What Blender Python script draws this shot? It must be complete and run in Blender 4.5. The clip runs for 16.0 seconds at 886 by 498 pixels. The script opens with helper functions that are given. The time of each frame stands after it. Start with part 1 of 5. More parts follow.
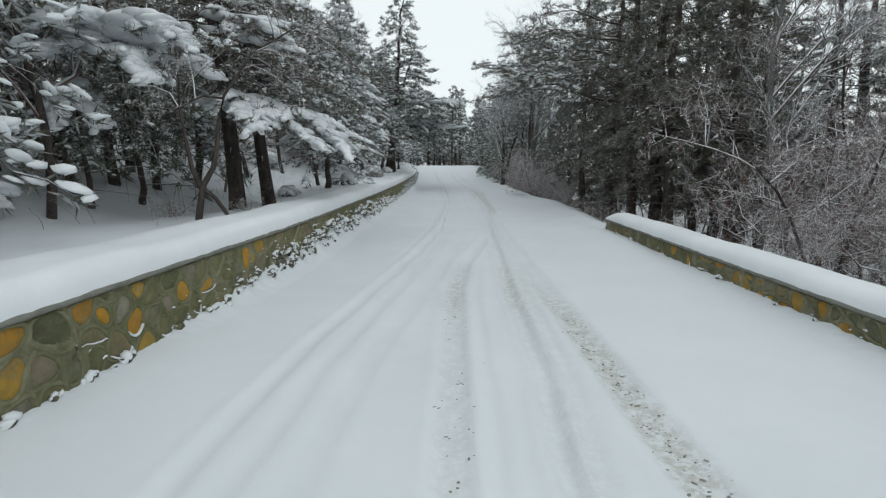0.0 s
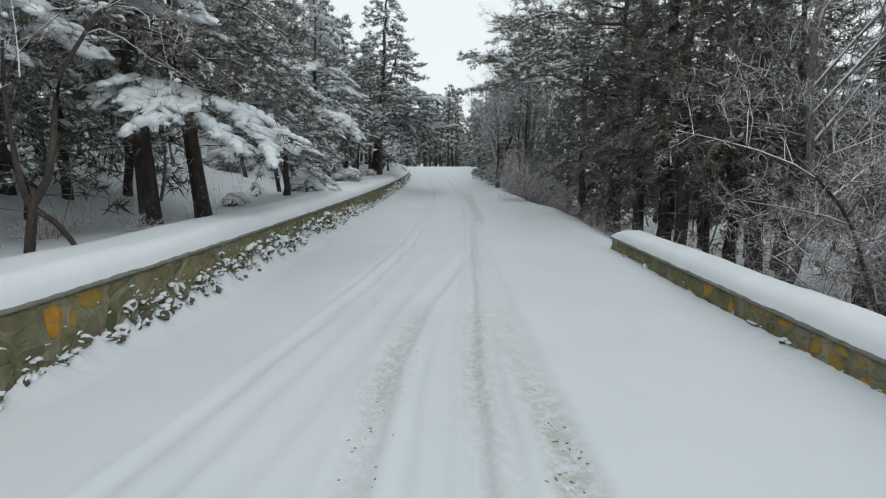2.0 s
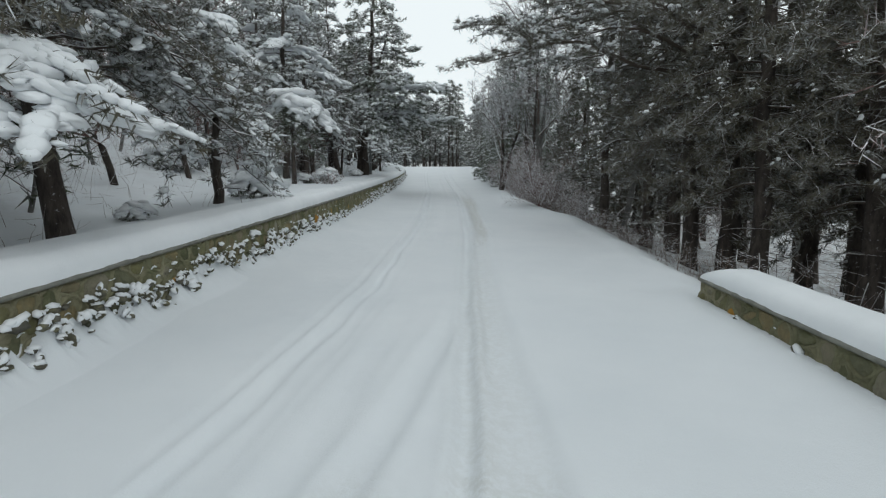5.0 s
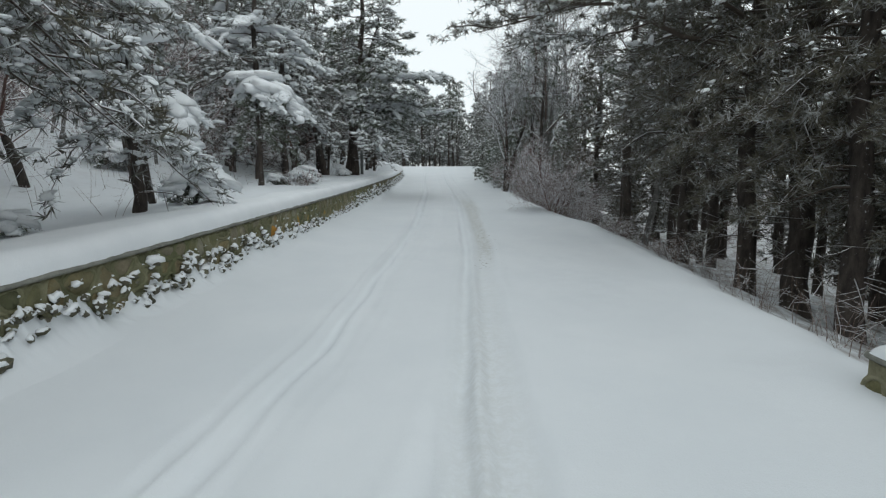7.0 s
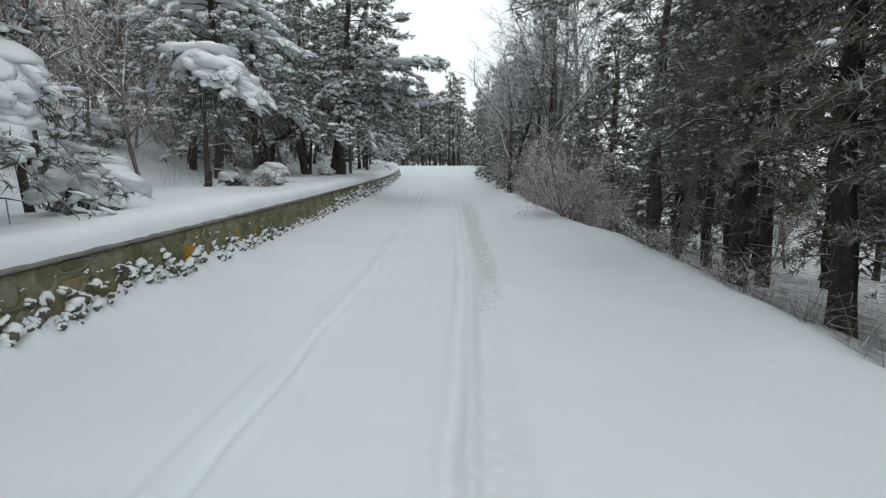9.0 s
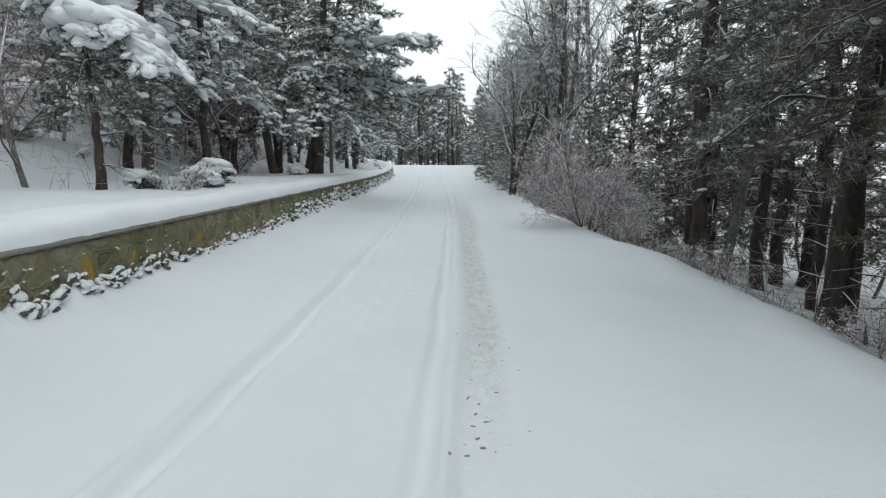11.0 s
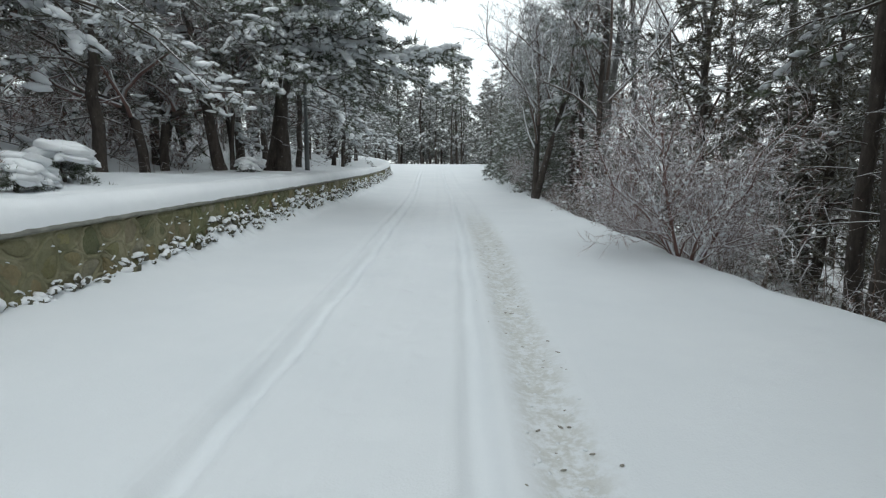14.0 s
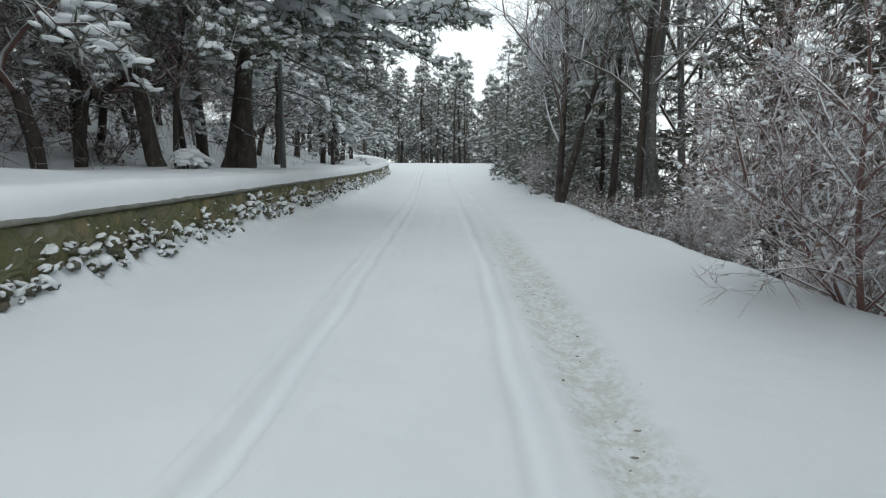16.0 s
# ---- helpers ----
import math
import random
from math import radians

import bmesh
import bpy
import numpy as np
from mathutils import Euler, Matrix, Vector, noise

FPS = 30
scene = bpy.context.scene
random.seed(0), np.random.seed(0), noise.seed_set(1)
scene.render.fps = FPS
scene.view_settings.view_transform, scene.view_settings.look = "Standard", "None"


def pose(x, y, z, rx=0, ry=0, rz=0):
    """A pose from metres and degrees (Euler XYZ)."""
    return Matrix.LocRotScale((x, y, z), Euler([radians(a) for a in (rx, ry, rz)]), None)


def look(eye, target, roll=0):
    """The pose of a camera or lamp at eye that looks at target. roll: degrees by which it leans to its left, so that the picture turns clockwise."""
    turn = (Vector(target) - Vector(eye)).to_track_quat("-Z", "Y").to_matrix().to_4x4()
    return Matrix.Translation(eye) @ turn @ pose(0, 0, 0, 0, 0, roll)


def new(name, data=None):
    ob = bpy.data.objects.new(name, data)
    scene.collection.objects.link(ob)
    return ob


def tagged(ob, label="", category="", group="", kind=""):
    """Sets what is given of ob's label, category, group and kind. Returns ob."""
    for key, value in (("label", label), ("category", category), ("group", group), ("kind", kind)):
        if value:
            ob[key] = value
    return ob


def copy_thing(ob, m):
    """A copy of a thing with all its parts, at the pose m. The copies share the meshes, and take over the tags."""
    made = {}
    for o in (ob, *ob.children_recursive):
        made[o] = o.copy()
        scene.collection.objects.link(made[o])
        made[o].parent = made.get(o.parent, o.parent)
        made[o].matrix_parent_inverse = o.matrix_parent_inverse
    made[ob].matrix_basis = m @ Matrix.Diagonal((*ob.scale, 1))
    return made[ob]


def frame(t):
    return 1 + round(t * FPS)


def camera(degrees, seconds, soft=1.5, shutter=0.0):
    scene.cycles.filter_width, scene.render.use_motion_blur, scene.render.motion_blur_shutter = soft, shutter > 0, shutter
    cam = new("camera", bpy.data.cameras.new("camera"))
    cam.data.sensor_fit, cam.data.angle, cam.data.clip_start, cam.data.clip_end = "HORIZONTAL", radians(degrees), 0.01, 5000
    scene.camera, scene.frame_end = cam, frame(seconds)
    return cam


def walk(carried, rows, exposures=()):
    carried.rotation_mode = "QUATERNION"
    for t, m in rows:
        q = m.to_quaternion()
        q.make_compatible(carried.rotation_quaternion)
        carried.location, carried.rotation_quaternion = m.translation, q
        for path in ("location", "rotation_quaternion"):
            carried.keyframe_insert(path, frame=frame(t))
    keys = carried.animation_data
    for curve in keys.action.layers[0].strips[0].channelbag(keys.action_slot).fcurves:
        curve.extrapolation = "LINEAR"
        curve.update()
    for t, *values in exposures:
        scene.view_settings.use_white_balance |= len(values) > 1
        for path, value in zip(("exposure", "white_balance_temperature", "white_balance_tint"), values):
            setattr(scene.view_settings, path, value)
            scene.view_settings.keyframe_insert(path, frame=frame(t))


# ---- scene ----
SKYLIGHT = 1.16
cam = camera(79.7, 16.0, soft=1.28)
METRES, EYE, TILT, LEAN, TURN = 24.5, 1.6, -8.0, 0.0, 0.0
ROWS = [
    (0.0, 0.0, 0.0, 0.0, -0.0, 0.0, -0.0),
    (0.5, 0.0073, 0.0264, 0.0043, -0.0, 0.01, -0.02),
    (1.0, 0.016, 0.0512, 0.0092, -0.01, 0.02, -0.06),
    (1.5, 0.0233, 0.0787, 0.0151, 0.01, 0.04, -0.07),
    (2.0, 0.0279, 0.1054, 0.0205, 0.03, 0.05, -0.03),
    (2.5, 0.0319, 0.135, 0.0254, 0.07, 0.04, -0.04),
    (3.0, 0.0343, 0.1633, 0.0291, 0.11, 0.07, -0.04),
    (3.5, 0.0361, 0.1923, 0.0329, 0.15, 0.09, -0.03),
    (4.0, 0.0373, 0.22, 0.0366, 0.18, 0.1, -0.02),
    (6.5, 0.043, 0.3678, 0.0577, 0.29, 0.1, -0.1),
    (7.0, 0.0449, 0.3937, 0.0612, 0.32, 0.1, -0.1),
    (7.5, 0.0469, 0.4233, 0.0655, 0.37, 0.11, -0.12),
    (8.0, 0.0484, 0.4514, 0.0692, 0.41, 0.13, -0.09),
    (8.5, 0.051, 0.4827, 0.0733, 0.46, 0.08, -0.13),
    (9.0, 0.053, 0.5124, 0.077, 0.5, 0.09, -0.17),
    (11.5, 0.0655, 0.6789, 0.1002, 0.58, 0.08, -0.31),
    (12.0, 0.0647, 0.7145, 0.1054, 0.62, 0.1, -0.3),
    (12.5, 0.063, 0.7459, 0.1096, 0.66, 0.11, -0.31),
    (13.0, 0.0612, 0.7803, 0.1133, 0.68, 0.1, -0.37),
    (13.5, 0.059, 0.8126, 0.117, 0.73, 0.08, -0.39),
    (14.0, 0.0567, 0.8474, 0.1213, 0.77, 0.11, -0.43),
    (14.5, 0.0547, 0.8794, 0.1252, 0.8, 0.13, -0.43),
    (15.0, 0.0518, 0.915, 0.1298, 0.8, 0.11, -0.44),
    (15.5, 0.0496, 0.9482, 0.1344, 0.85, 0.13, -0.42),
    (16.0, 0.0484, 0.9843, 0.1392, 0.85, 0.11, -0.5),
]
walk(cam, [(t, pose(0, 0, EYE, TILT, LEAN, TURN) @ pose(METRES * x, METRES * y, METRES * z, 90 + pitch, roll, yaw)) for t, x, y, z, yaw, pitch, roll in ROWS],
     exposures=[(0, -0.17), (4, -0.19), (8.5, 0.0), (12.5, 0.27), (16, 0.20)])

# ---- world: a bright overcast winter sky and a weak, wide sun behind the cloud ----
world = bpy.data.worlds.new("overcast_sky")
scene.world = world
world.use_nodes = True
wt = world.node_tree
wt.nodes.clear()
w_out = wt.nodes.new("ShaderNodeOutputWorld")
w_sky = wt.nodes.new("ShaderNodeTexSky")
w_sky.sky_type = "NISHITA"
w_sky.sun_disc = False
w_sky.sun_elevation, w_sky.sun_rotation = radians(38), radians(150)
w_blue = wt.nodes.new("ShaderNodeBackground")
w_blue.inputs["Strength"].default_value = 0.06
w_cloud = wt.nodes.new("ShaderNodeBackground")
w_cloud.inputs["Color"].default_value = (0.912, 0.985, 1.0, 1)
w_cloud.inputs["Strength"].default_value = SKYLIGHT
w_mix = wt.nodes.new("ShaderNodeMixShader")
w_mix.inputs[0].default_value = 0.9
wt.links.new(w_sky.outputs[0], w_blue.inputs["Color"])
wt.links.new(w_blue.outputs[0], w_mix.inputs[1])
wt.links.new(w_cloud.outputs[0], w_mix.inputs[2])
wt.links.new(w_mix.outputs[0], w_out.inputs["Surface"])

sun = new("sun", bpy.data.lights.new("sun", "SUN"))
sun.data.energy, sun.data.angle, sun.data.color = 0.25, radians(40), (1.0, 0.98, 0.94)
sun.matrix_world = look((20, -30, 40), (0, 15, 0))


# ---- materials ----
def material(name, rough=0.8):
    m = bpy.data.materials.new(name)
    m.use_nodes = True
    p = m.node_tree.nodes["Principled BSDF"]
    p.inputs["Roughness"].default_value = rough
    p.inputs["Specular IOR Level"].default_value = 0.25
    return m, m.node_tree, p


def node(tree, kind, **values):
    n = tree.nodes.new(kind)
    for key, value in values.items():
        n.inputs[key.replace("_", " ")].default_value = value
    return n


def noise_of(tree, scale, detail=4.0, rough=0.6, stretch=None):
    geo = tree.nodes.new("ShaderNodeNewGeometry")
    n = node(tree, "ShaderNodeTexNoise", Scale=scale, Detail=detail, Roughness=rough)
    if stretch:
        mp = tree.nodes.new("ShaderNodeMapping")
        mp.inputs["Scale"].default_value = stretch
        tree.links.new(geo.outputs["Position"], mp.inputs["Vector"])
        tree.links.new(mp.outputs[0], n.inputs["Vector"])
    else:
        tree.links.new(geo.outputs["Position"], n.inputs["Vector"])
    return n.outputs["Fac"]


def ramp(tree, source, stops):
    r = tree.nodes.new("ShaderNodeValToRGB")
    while len(r.color_ramp.elements) < len(stops):
        r.color_ramp.elements.new(0.5)
    for e, (at, col) in zip(r.color_ramp.elements, stops):
        e.position = at
        e.color = (*col, 1) if len(col) == 3 else col
    tree.links.new(source, r.inputs[0])
    return r.outputs[0]


def mix(tree, fac, a, b):
    m = tree.nodes.new("ShaderNodeMix")
    m.data_type = "RGBA"
    for socket, value in ((m.inputs[0], fac), (m.inputs[6], a), (m.inputs[7], b)):
        if isinstance(value, (int, float)):
            socket.default_value = value
        elif isinstance(value, tuple):
            socket.default_value = (*value, 1)
        else:
            tree.links.new(value, socket)
    return m.outputs[2]


def calc(tree, op, a, b=0.0):
    m = tree.nodes.new("ShaderNodeMath")
    m.operation = op
    m.use_clamp = op in ("MULTIPLY", "ADD", "SUBTRACT")
    for socket, value in ((m.inputs[0], a), (m.inputs[1], b)):
        if isinstance(value, (int, float)):
            socket.default_value = value
        else:
            tree.links.new(value, socket)
    return m.outputs[0]


def bump(tree, p, height, strength, distance=0.02):
    b = node(tree, "ShaderNodeBump", Strength=strength, Distance=distance)
    tree.links.new(height, b.inputs["Height"])
    tree.links.new(b.outputs[0], p.inputs["Normal"])


def upward(tree):
    g = tree.nodes.new("ShaderNodeNewGeometry")
    s = tree.nodes.new("ShaderNodeSeparateXYZ")
    tree.links.new(g.outputs["Normal"], s.inputs[0])
    return s.outputs[2]


SNOW = (0.80, 0.83, 0.86)


def snow_material(name="snow", fine=60.0):
    m, t, p = material(name, 0.65)
    n1, n2 = noise_of(t, 1.3), noise_of(t, fine, 3)
    t.links.new(ramp(t, n1, [(0.3, (0.72, 0.75, 0.775)), (0.7, (0.79, 0.815, 0.835))]), p.inputs["Base Color"])
    bump(t, p, n2, 0.25, 0.012)
    return m


def ground_material():
    m, t, p = material("snow_ground", 0.7)
    big, mid, fine = noise_of(t, 0.6), noise_of(t, 9, 5), noise_of(t, 70, 3)
    crumbs = calc(t, "ADD", calc(t, "MULTIPLY", mid, 0.5), calc(t, "MULTIPLY", noise_of(t, 24, 4, 0.7), 0.5))
    clean = ramp(t, big, [(0.3, (0.665, 0.70, 0.73)), (0.7, (0.715, 0.745, 0.77))])
    dirt = t.nodes.new("ShaderNodeAttribute")
    dirt.attribute_name = "dirt"
    patches = ramp(t, crumbs, [(0.42, (0.12, 0.12, 0.12)), (0.56, (1, 1, 1))])
    soil = mix(t, noise_of(t, 30, 4), (0.56, 0.565, 0.53), (0.34, 0.335, 0.295))
    col = mix(t, calc(t, "MULTIPLY", dirt.outputs["Fac"], patches), clean, soil)
    litter = t.nodes.new("ShaderNodeAttribute")
    litter.attribute_name = "litter"
    bare = ramp(t, noise_of(t, 2.4, 8, 0.75), [(0.44, (0, 0, 0)), (0.60, (1, 1, 1))])
    leaves = mix(t, noise_of(t, 25, 4), (0.10, 0.075, 0.055), (0.24, 0.19, 0.15))
    col = mix(t, calc(t, "MULTIPLY", litter.outputs["Fac"], bare), col, leaves)
    t.links.new(col, p.inputs["Base Color"])
    bump(t, p, calc(t, "ADD", calc(t, "MULTIPLY", fine, 0.4), calc(t, "MULTIPLY", mid, 0.6)), 0.35, 0.02)
    return m


def bark_material(name, dark, light, frost=0.5):
    m, t, p = material(name, 0.9)
    n = noise_of(t, 9, 6, 0.7, (1, 1, 0.3))
    fine = noise_of(t, 45, 4, 0.6, (1, 1, 0.35))
    col = ramp(t, n, [(0.3, dark), (0.72, light)])
    flecks = ramp(t, noise_of(t, 14, 5, 0.7), [(0.70 - 0.12 * frost, (0, 0, 0)), (0.78 - 0.10 * frost, (1, 1, 1))])
    col = mix(t, calc(t, "MULTIPLY", flecks, 0.8), col, SNOW)
    t.links.new(col, p.inputs["Base Color"])
    bump(t, p, calc(t, "ADD", calc(t, "MULTIPLY", n, 0.6), calc(t, "MULTIPLY", fine, 0.4)), 0.9, 0.03)
    return m


def twig_material(name, wood, low=0.05, high=0.55):
    """Wood that carries a line of snow along its upper side."""
    m, t, p = material(name, 0.85)
    up = ramp(t, calc(t, "ADD", upward(t), calc(t, "MULTIPLY", noise_of(t, 7, 3), 0.25)), [(low, (0, 0, 0)), (high, (1, 1, 1))])
    t.links.new(mix(t, up, wood, SNOW), p.inputs["Base Color"])
    return m


def needle_material(name, a, b, frost):
    """Needles, a share of which is coated with rime."""
    m, t, p = material(name, 0.75)
    tone = mix(t, noise_of(t, 1.6, 4), a, b)
    isle = t.nodes.new("ShaderNodeNewGeometry").outputs["Random Per Island"]
    tone = mix(t, calc(t, "MULTIPLY", isle, 0.4), tone, (0.10, 0.09, 0.06))
    n = calc(t, "ADD", calc(t, "MULTIPLY", noise_of(t, 2.6, 5, 0.7), 0.7), calc(t, "MULTIPLY", isle, 0.3))
    rime = ramp(t, n, [(0.62 - 0.17 * frost, (0, 0, 0)), (0.80 - 0.17 * frost, (1, 1, 1))])
    t.links.new(mix(t, calc(t, "MULTIPLY", rime, 0.6), tone, (0.58, 0.61, 0.63)), p.inputs["Base Color"])
    return m


def spray_material(name, wood, share, white=(0.66, 0.69, 0.72)):
    """Fine twigs, some of them white with frost."""
    m, t, p = material(name, 0.85)
    isle = t.nodes.new("ShaderNodeNewGeometry").outputs["Random Per Island"]
    rime = ramp(t, calc(t, "ADD", calc(t, "MULTIPLY", isle, 0.6), calc(t, "MULTIPLY", noise_of(t, 1.1, 4), 0.4)), [(0.62 - 0.4 * share, (0, 0, 0)), (0.92 - 0.4 * share, (1, 1, 1))])
    t.links.new(mix(t, rime, wood, white), p.inputs["Base Color"])
    return m


def stone_material(name, tones, moss=0.75, grime=0.75):
    m, t, p = material(name, 0.85)
    rnd = t.nodes.new("ShaderNodeObjectInfo").outputs["Random"]
    isle = t.nodes.new("ShaderNodeNewGeometry").outputs["Random Per Island"]
    add = t.nodes.new("ShaderNodeMath")
    add.operation = "ADD"
    t.links.new(rnd, add.inputs[0])
    t.links.new(isle, add.inputs[1])
    pick = calc(t, "FRACT", add.outputs[0])
    base = ramp(t, pick, tones)
    n = noise_of(t, 6, 6, 0.7)
    col = mix(t, ramp(t, n, [(0.35, (0.0, 0.0, 0.0)), (0.75, (moss, moss, moss))]), base, (0.085, 0.09, 0.045))
    col = mix(t, ramp(t, noise_of(t, 22, 5, 0.7), [(0.52, (0, 0, 0)), (0.75, (0.5, 0.5, 0.5))]), col, (0.20, 0.19, 0.13))
    t.links.new(col, p.inputs["Base Color"])
    stain = ramp(t, noise_of(t, 3.2, 8, 0.75), [(0.42, (0, 0, 0)), (0.70, (grime, grime, grime))])
    col = mix(t, stain, col, (0.06, 0.058, 0.036))
    smear = ramp(t, noise_of(t, 4.5, 7, 0.7, (1, 1, 1.6)), [(0.54, (0, 0, 0)), (0.60, (0.9 * grime, 0.9 * grime, 0.9 * grime))])
    col = mix(t, smear, col, (0.21, 0.20, 0.125))
    t.links.new(col, p.inputs["Base Color"])
    bump(t, p, calc(t, "ADD", calc(t, "MULTIPLY", noise_of(t, 35, 6, 0.7), 0.5), calc(t, "MULTIPLY", noise_of(t, 9, 5, 0.7), 0.5)), 1.0, 0.05)
    return m


M_SNOW = snow_material()
M_GROUND = ground_material()
M_BARK = bark_material("pine_bark", (0.026, 0.022, 0.020), (0.10, 0.083, 0.072), 0.5)
M_BARK_GREY = bark_material("grey_bark", (0.075, 0.073, 0.07), (0.23, 0.225, 0.215), 0.9)
M_LIMB = twig_material("snowy_limb", (0.075, 0.058, 0.048), 0.4, 0.95)
M_TWIG = twig_material("snowy_twig", (0.15, 0.09, 0.078), 0.0, 0.5)
M_TWIG_RED = twig_material("reddish_snowy_twig", (0.19, 0.115, 0.10), -0.5, 0.2)
M_NEEDLE = needle_material("pine_needles", (0.055, 0.072, 0.046), (0.105, 0.122, 0.078), 0.85)
M_NEEDLE_FROST = needle_material("frosted_needles", (0.056, 0.058, 0.046), (0.105, 0.102, 0.080), 1.1)
M_NEEDLE_DARK = needle_material("shaded_needles", (0.075, 0.072, 0.054), (0.135, 0.122, 0.092), 0.72)
M_NEEDLE_RIME = needle_material("rimed_needles", (0.066, 0.066, 0.051), (0.115, 0.108, 0.085), 0.95)
M_LIMB_DARK = twig_material("dark_limb", (0.085, 0.068, 0.055), 0.7, 1.2)
M_SPRAY = spray_material("frosted_twigs", (0.165, 0.105, 0.095), 0.5, (0.67, 0.66, 0.68))
M_SPRAY_RED = spray_material("reddish_twigs", (0.20, 0.125, 0.11), 0.66, (0.70, 0.68, 0.70))
M_TWIG_WHITE = twig_material("frosted_twig", (0.14, 0.105, 0.09), -0.45, 0.25)
M_SPRAY_WHITE = spray_material("white_frosted_twigs", (0.17, 0.13, 0.115), 1.0)
M_DRY = twig_material("dry_stems", (0.16, 0.11, 0.085), 0.25, 0.8)
M_STONE = stone_material("olive_rubble_stone", [(0.0, (0.13, 0.14, 0.075)), (0.25, (0.25, 0.23, 0.11)), (0.45, (0.16, 0.17, 0.11)), (0.6, (0.33, 0.26, 0.13)), (0.8, (0.26, 0.225, 0.16)), (1.0, (0.33, 0.31, 0.24))], 0.5, 0.55)
M_OCHRE = stone_material("ochre_stone", [(0.0, (0.40, 0.25, 0.06)), (0.35, (0.62, 0.30, 0.025)), (0.6, (0.45, 0.30, 0.06)), (1.0, (0.58, 0.25, 0.03))], 0.4, 0.4)
M_RUBBLE = stone_material("dark_rubble", [(0.0, (0.10, 0.095, 0.08)), (0.5, (0.19, 0.175, 0.14)), (1.0, (0.15, 0.145, 0.13))])


def mortar_material():
    m, t, p = material("mortar", 0.9)
    n = noise_of(t, 4, 6, 0.7)
    col = ramp(t, n, [(0.26, (0.085, 0.08, 0.045)), (0.5, (0.215, 0.20, 0.128)), (0.76, (0.37, 0.345, 0.245))])
    green = ramp(t, noise_of(t, 0.22, 6, 0.75), [(0.44, (0, 0, 0)), (0.58, (0.7, 0.7, 0.7))])
    t.links.new(mix(t, green, col, (0.115, 0.13, 0.06)), p.inputs["Base Color"])
    bump(t, p, noise_of(t, 28, 6, 0.7), 0.8, 0.02)
    return m


def concrete_material():
    m, t, p = material("coping_concrete", 0.9)
    n = noise_of(t, 5, 6, 0.7)
    t.links.new(ramp(t, n, [(0.3, (0.13, 0.13, 0.115)), (0.7, (0.25, 0.25, 0.22))]), p.inputs["Base Color"])
    bump(t, p, noise_of(t, 50, 5, 0.7), 0.6, 0.01)
    return m


M_MORTAR, M_COPING = mortar_material(), concrete_material()


def plain_material(name, color, rough=0.5, metal=0.0):
    m, t, p = material(name, rough)
    n = noise_of(t, 12, 5)
    t.links.new(mix(t, calc(t, "MULTIPLY", n, 0.4), color, tuple(c * 0.6 for c in color)), p.inputs["Base Color"])
    p.inputs["Metallic"].default_value = metal
    return m


M_STEEL = plain_material("galvanised_steel", (0.16, 0.17, 0.17), 0.5, 0.4)
M_LENS = plain_material("lamp_lens", (0.55, 0.57, 0.56), 0.25)
M_CLOD = plain_material("soil_clod", (0.30, 0.285, 0.25), 0.9)


# ---- mesh helpers ----
def mesh_of(name, verts, faces, mat, smooth=True):
    me = bpy.data.meshes.new(name)
    verts, faces = np.asarray(verts, dtype=np.float32), np.asarray(faces, dtype=np.int32)
    k = faces.shape[1]
    me.vertices.add(len(verts))
    me.vertices.foreach_set("co", verts.ravel())
    me.loops.add(faces.size)
    me.loops.foreach_set("vertex_index", faces.ravel())
    me.polygons.add(len(faces))
    me.polygons.foreach_set("loop_start", np.arange(0, faces.size, k, dtype=np.int32))
    me.polygons.foreach_set("use_smooth", np.full(len(faces), smooth))
    me.materials.append(mat)
    me.update(calc_edges=True)
    me.validate()
    return me


def part(name, me, parent, label=""):
    ob = new(name, me)
    ob.parent = parent
    return tagged(ob, label)


class Heap:
    """Collects triangles of one mesh."""

    def __init__(self):
        self.v, self.f, self.n = [], [], 0

    def add(self, verts, tris):
        self.v.append(np.asarray(verts, dtype=np.float64))
        self.f.append(np.asarray(tris) + self.n)
        self.n += len(verts)

    def many(self, tv, tf, mats, offs, jitter=0.0, rng=None):
        """A template at many places: mats (n,3,3), offs (n,3)."""
        n = len(offs)
        if not n:
            return
        v = np.einsum("nij,kj->nki", mats, tv)
        if jitter:
            v *= 1 + jitter * (rng.random((n, len(tv), 1)) - 0.5)
        v += offs[:, None, :]
        f = tf[None] + (np.arange(n) * len(tv))[:, None, None]
        self.v.append(v.reshape(-1, 3))
        self.f.append(f.reshape(-1, 3) + self.n)
        self.n += n * len(tv)

    def mesh(self, name, mat, smooth=True):
        return mesh_of(name, np.concatenate(self.v), np.concatenate(self.f), mat, smooth)


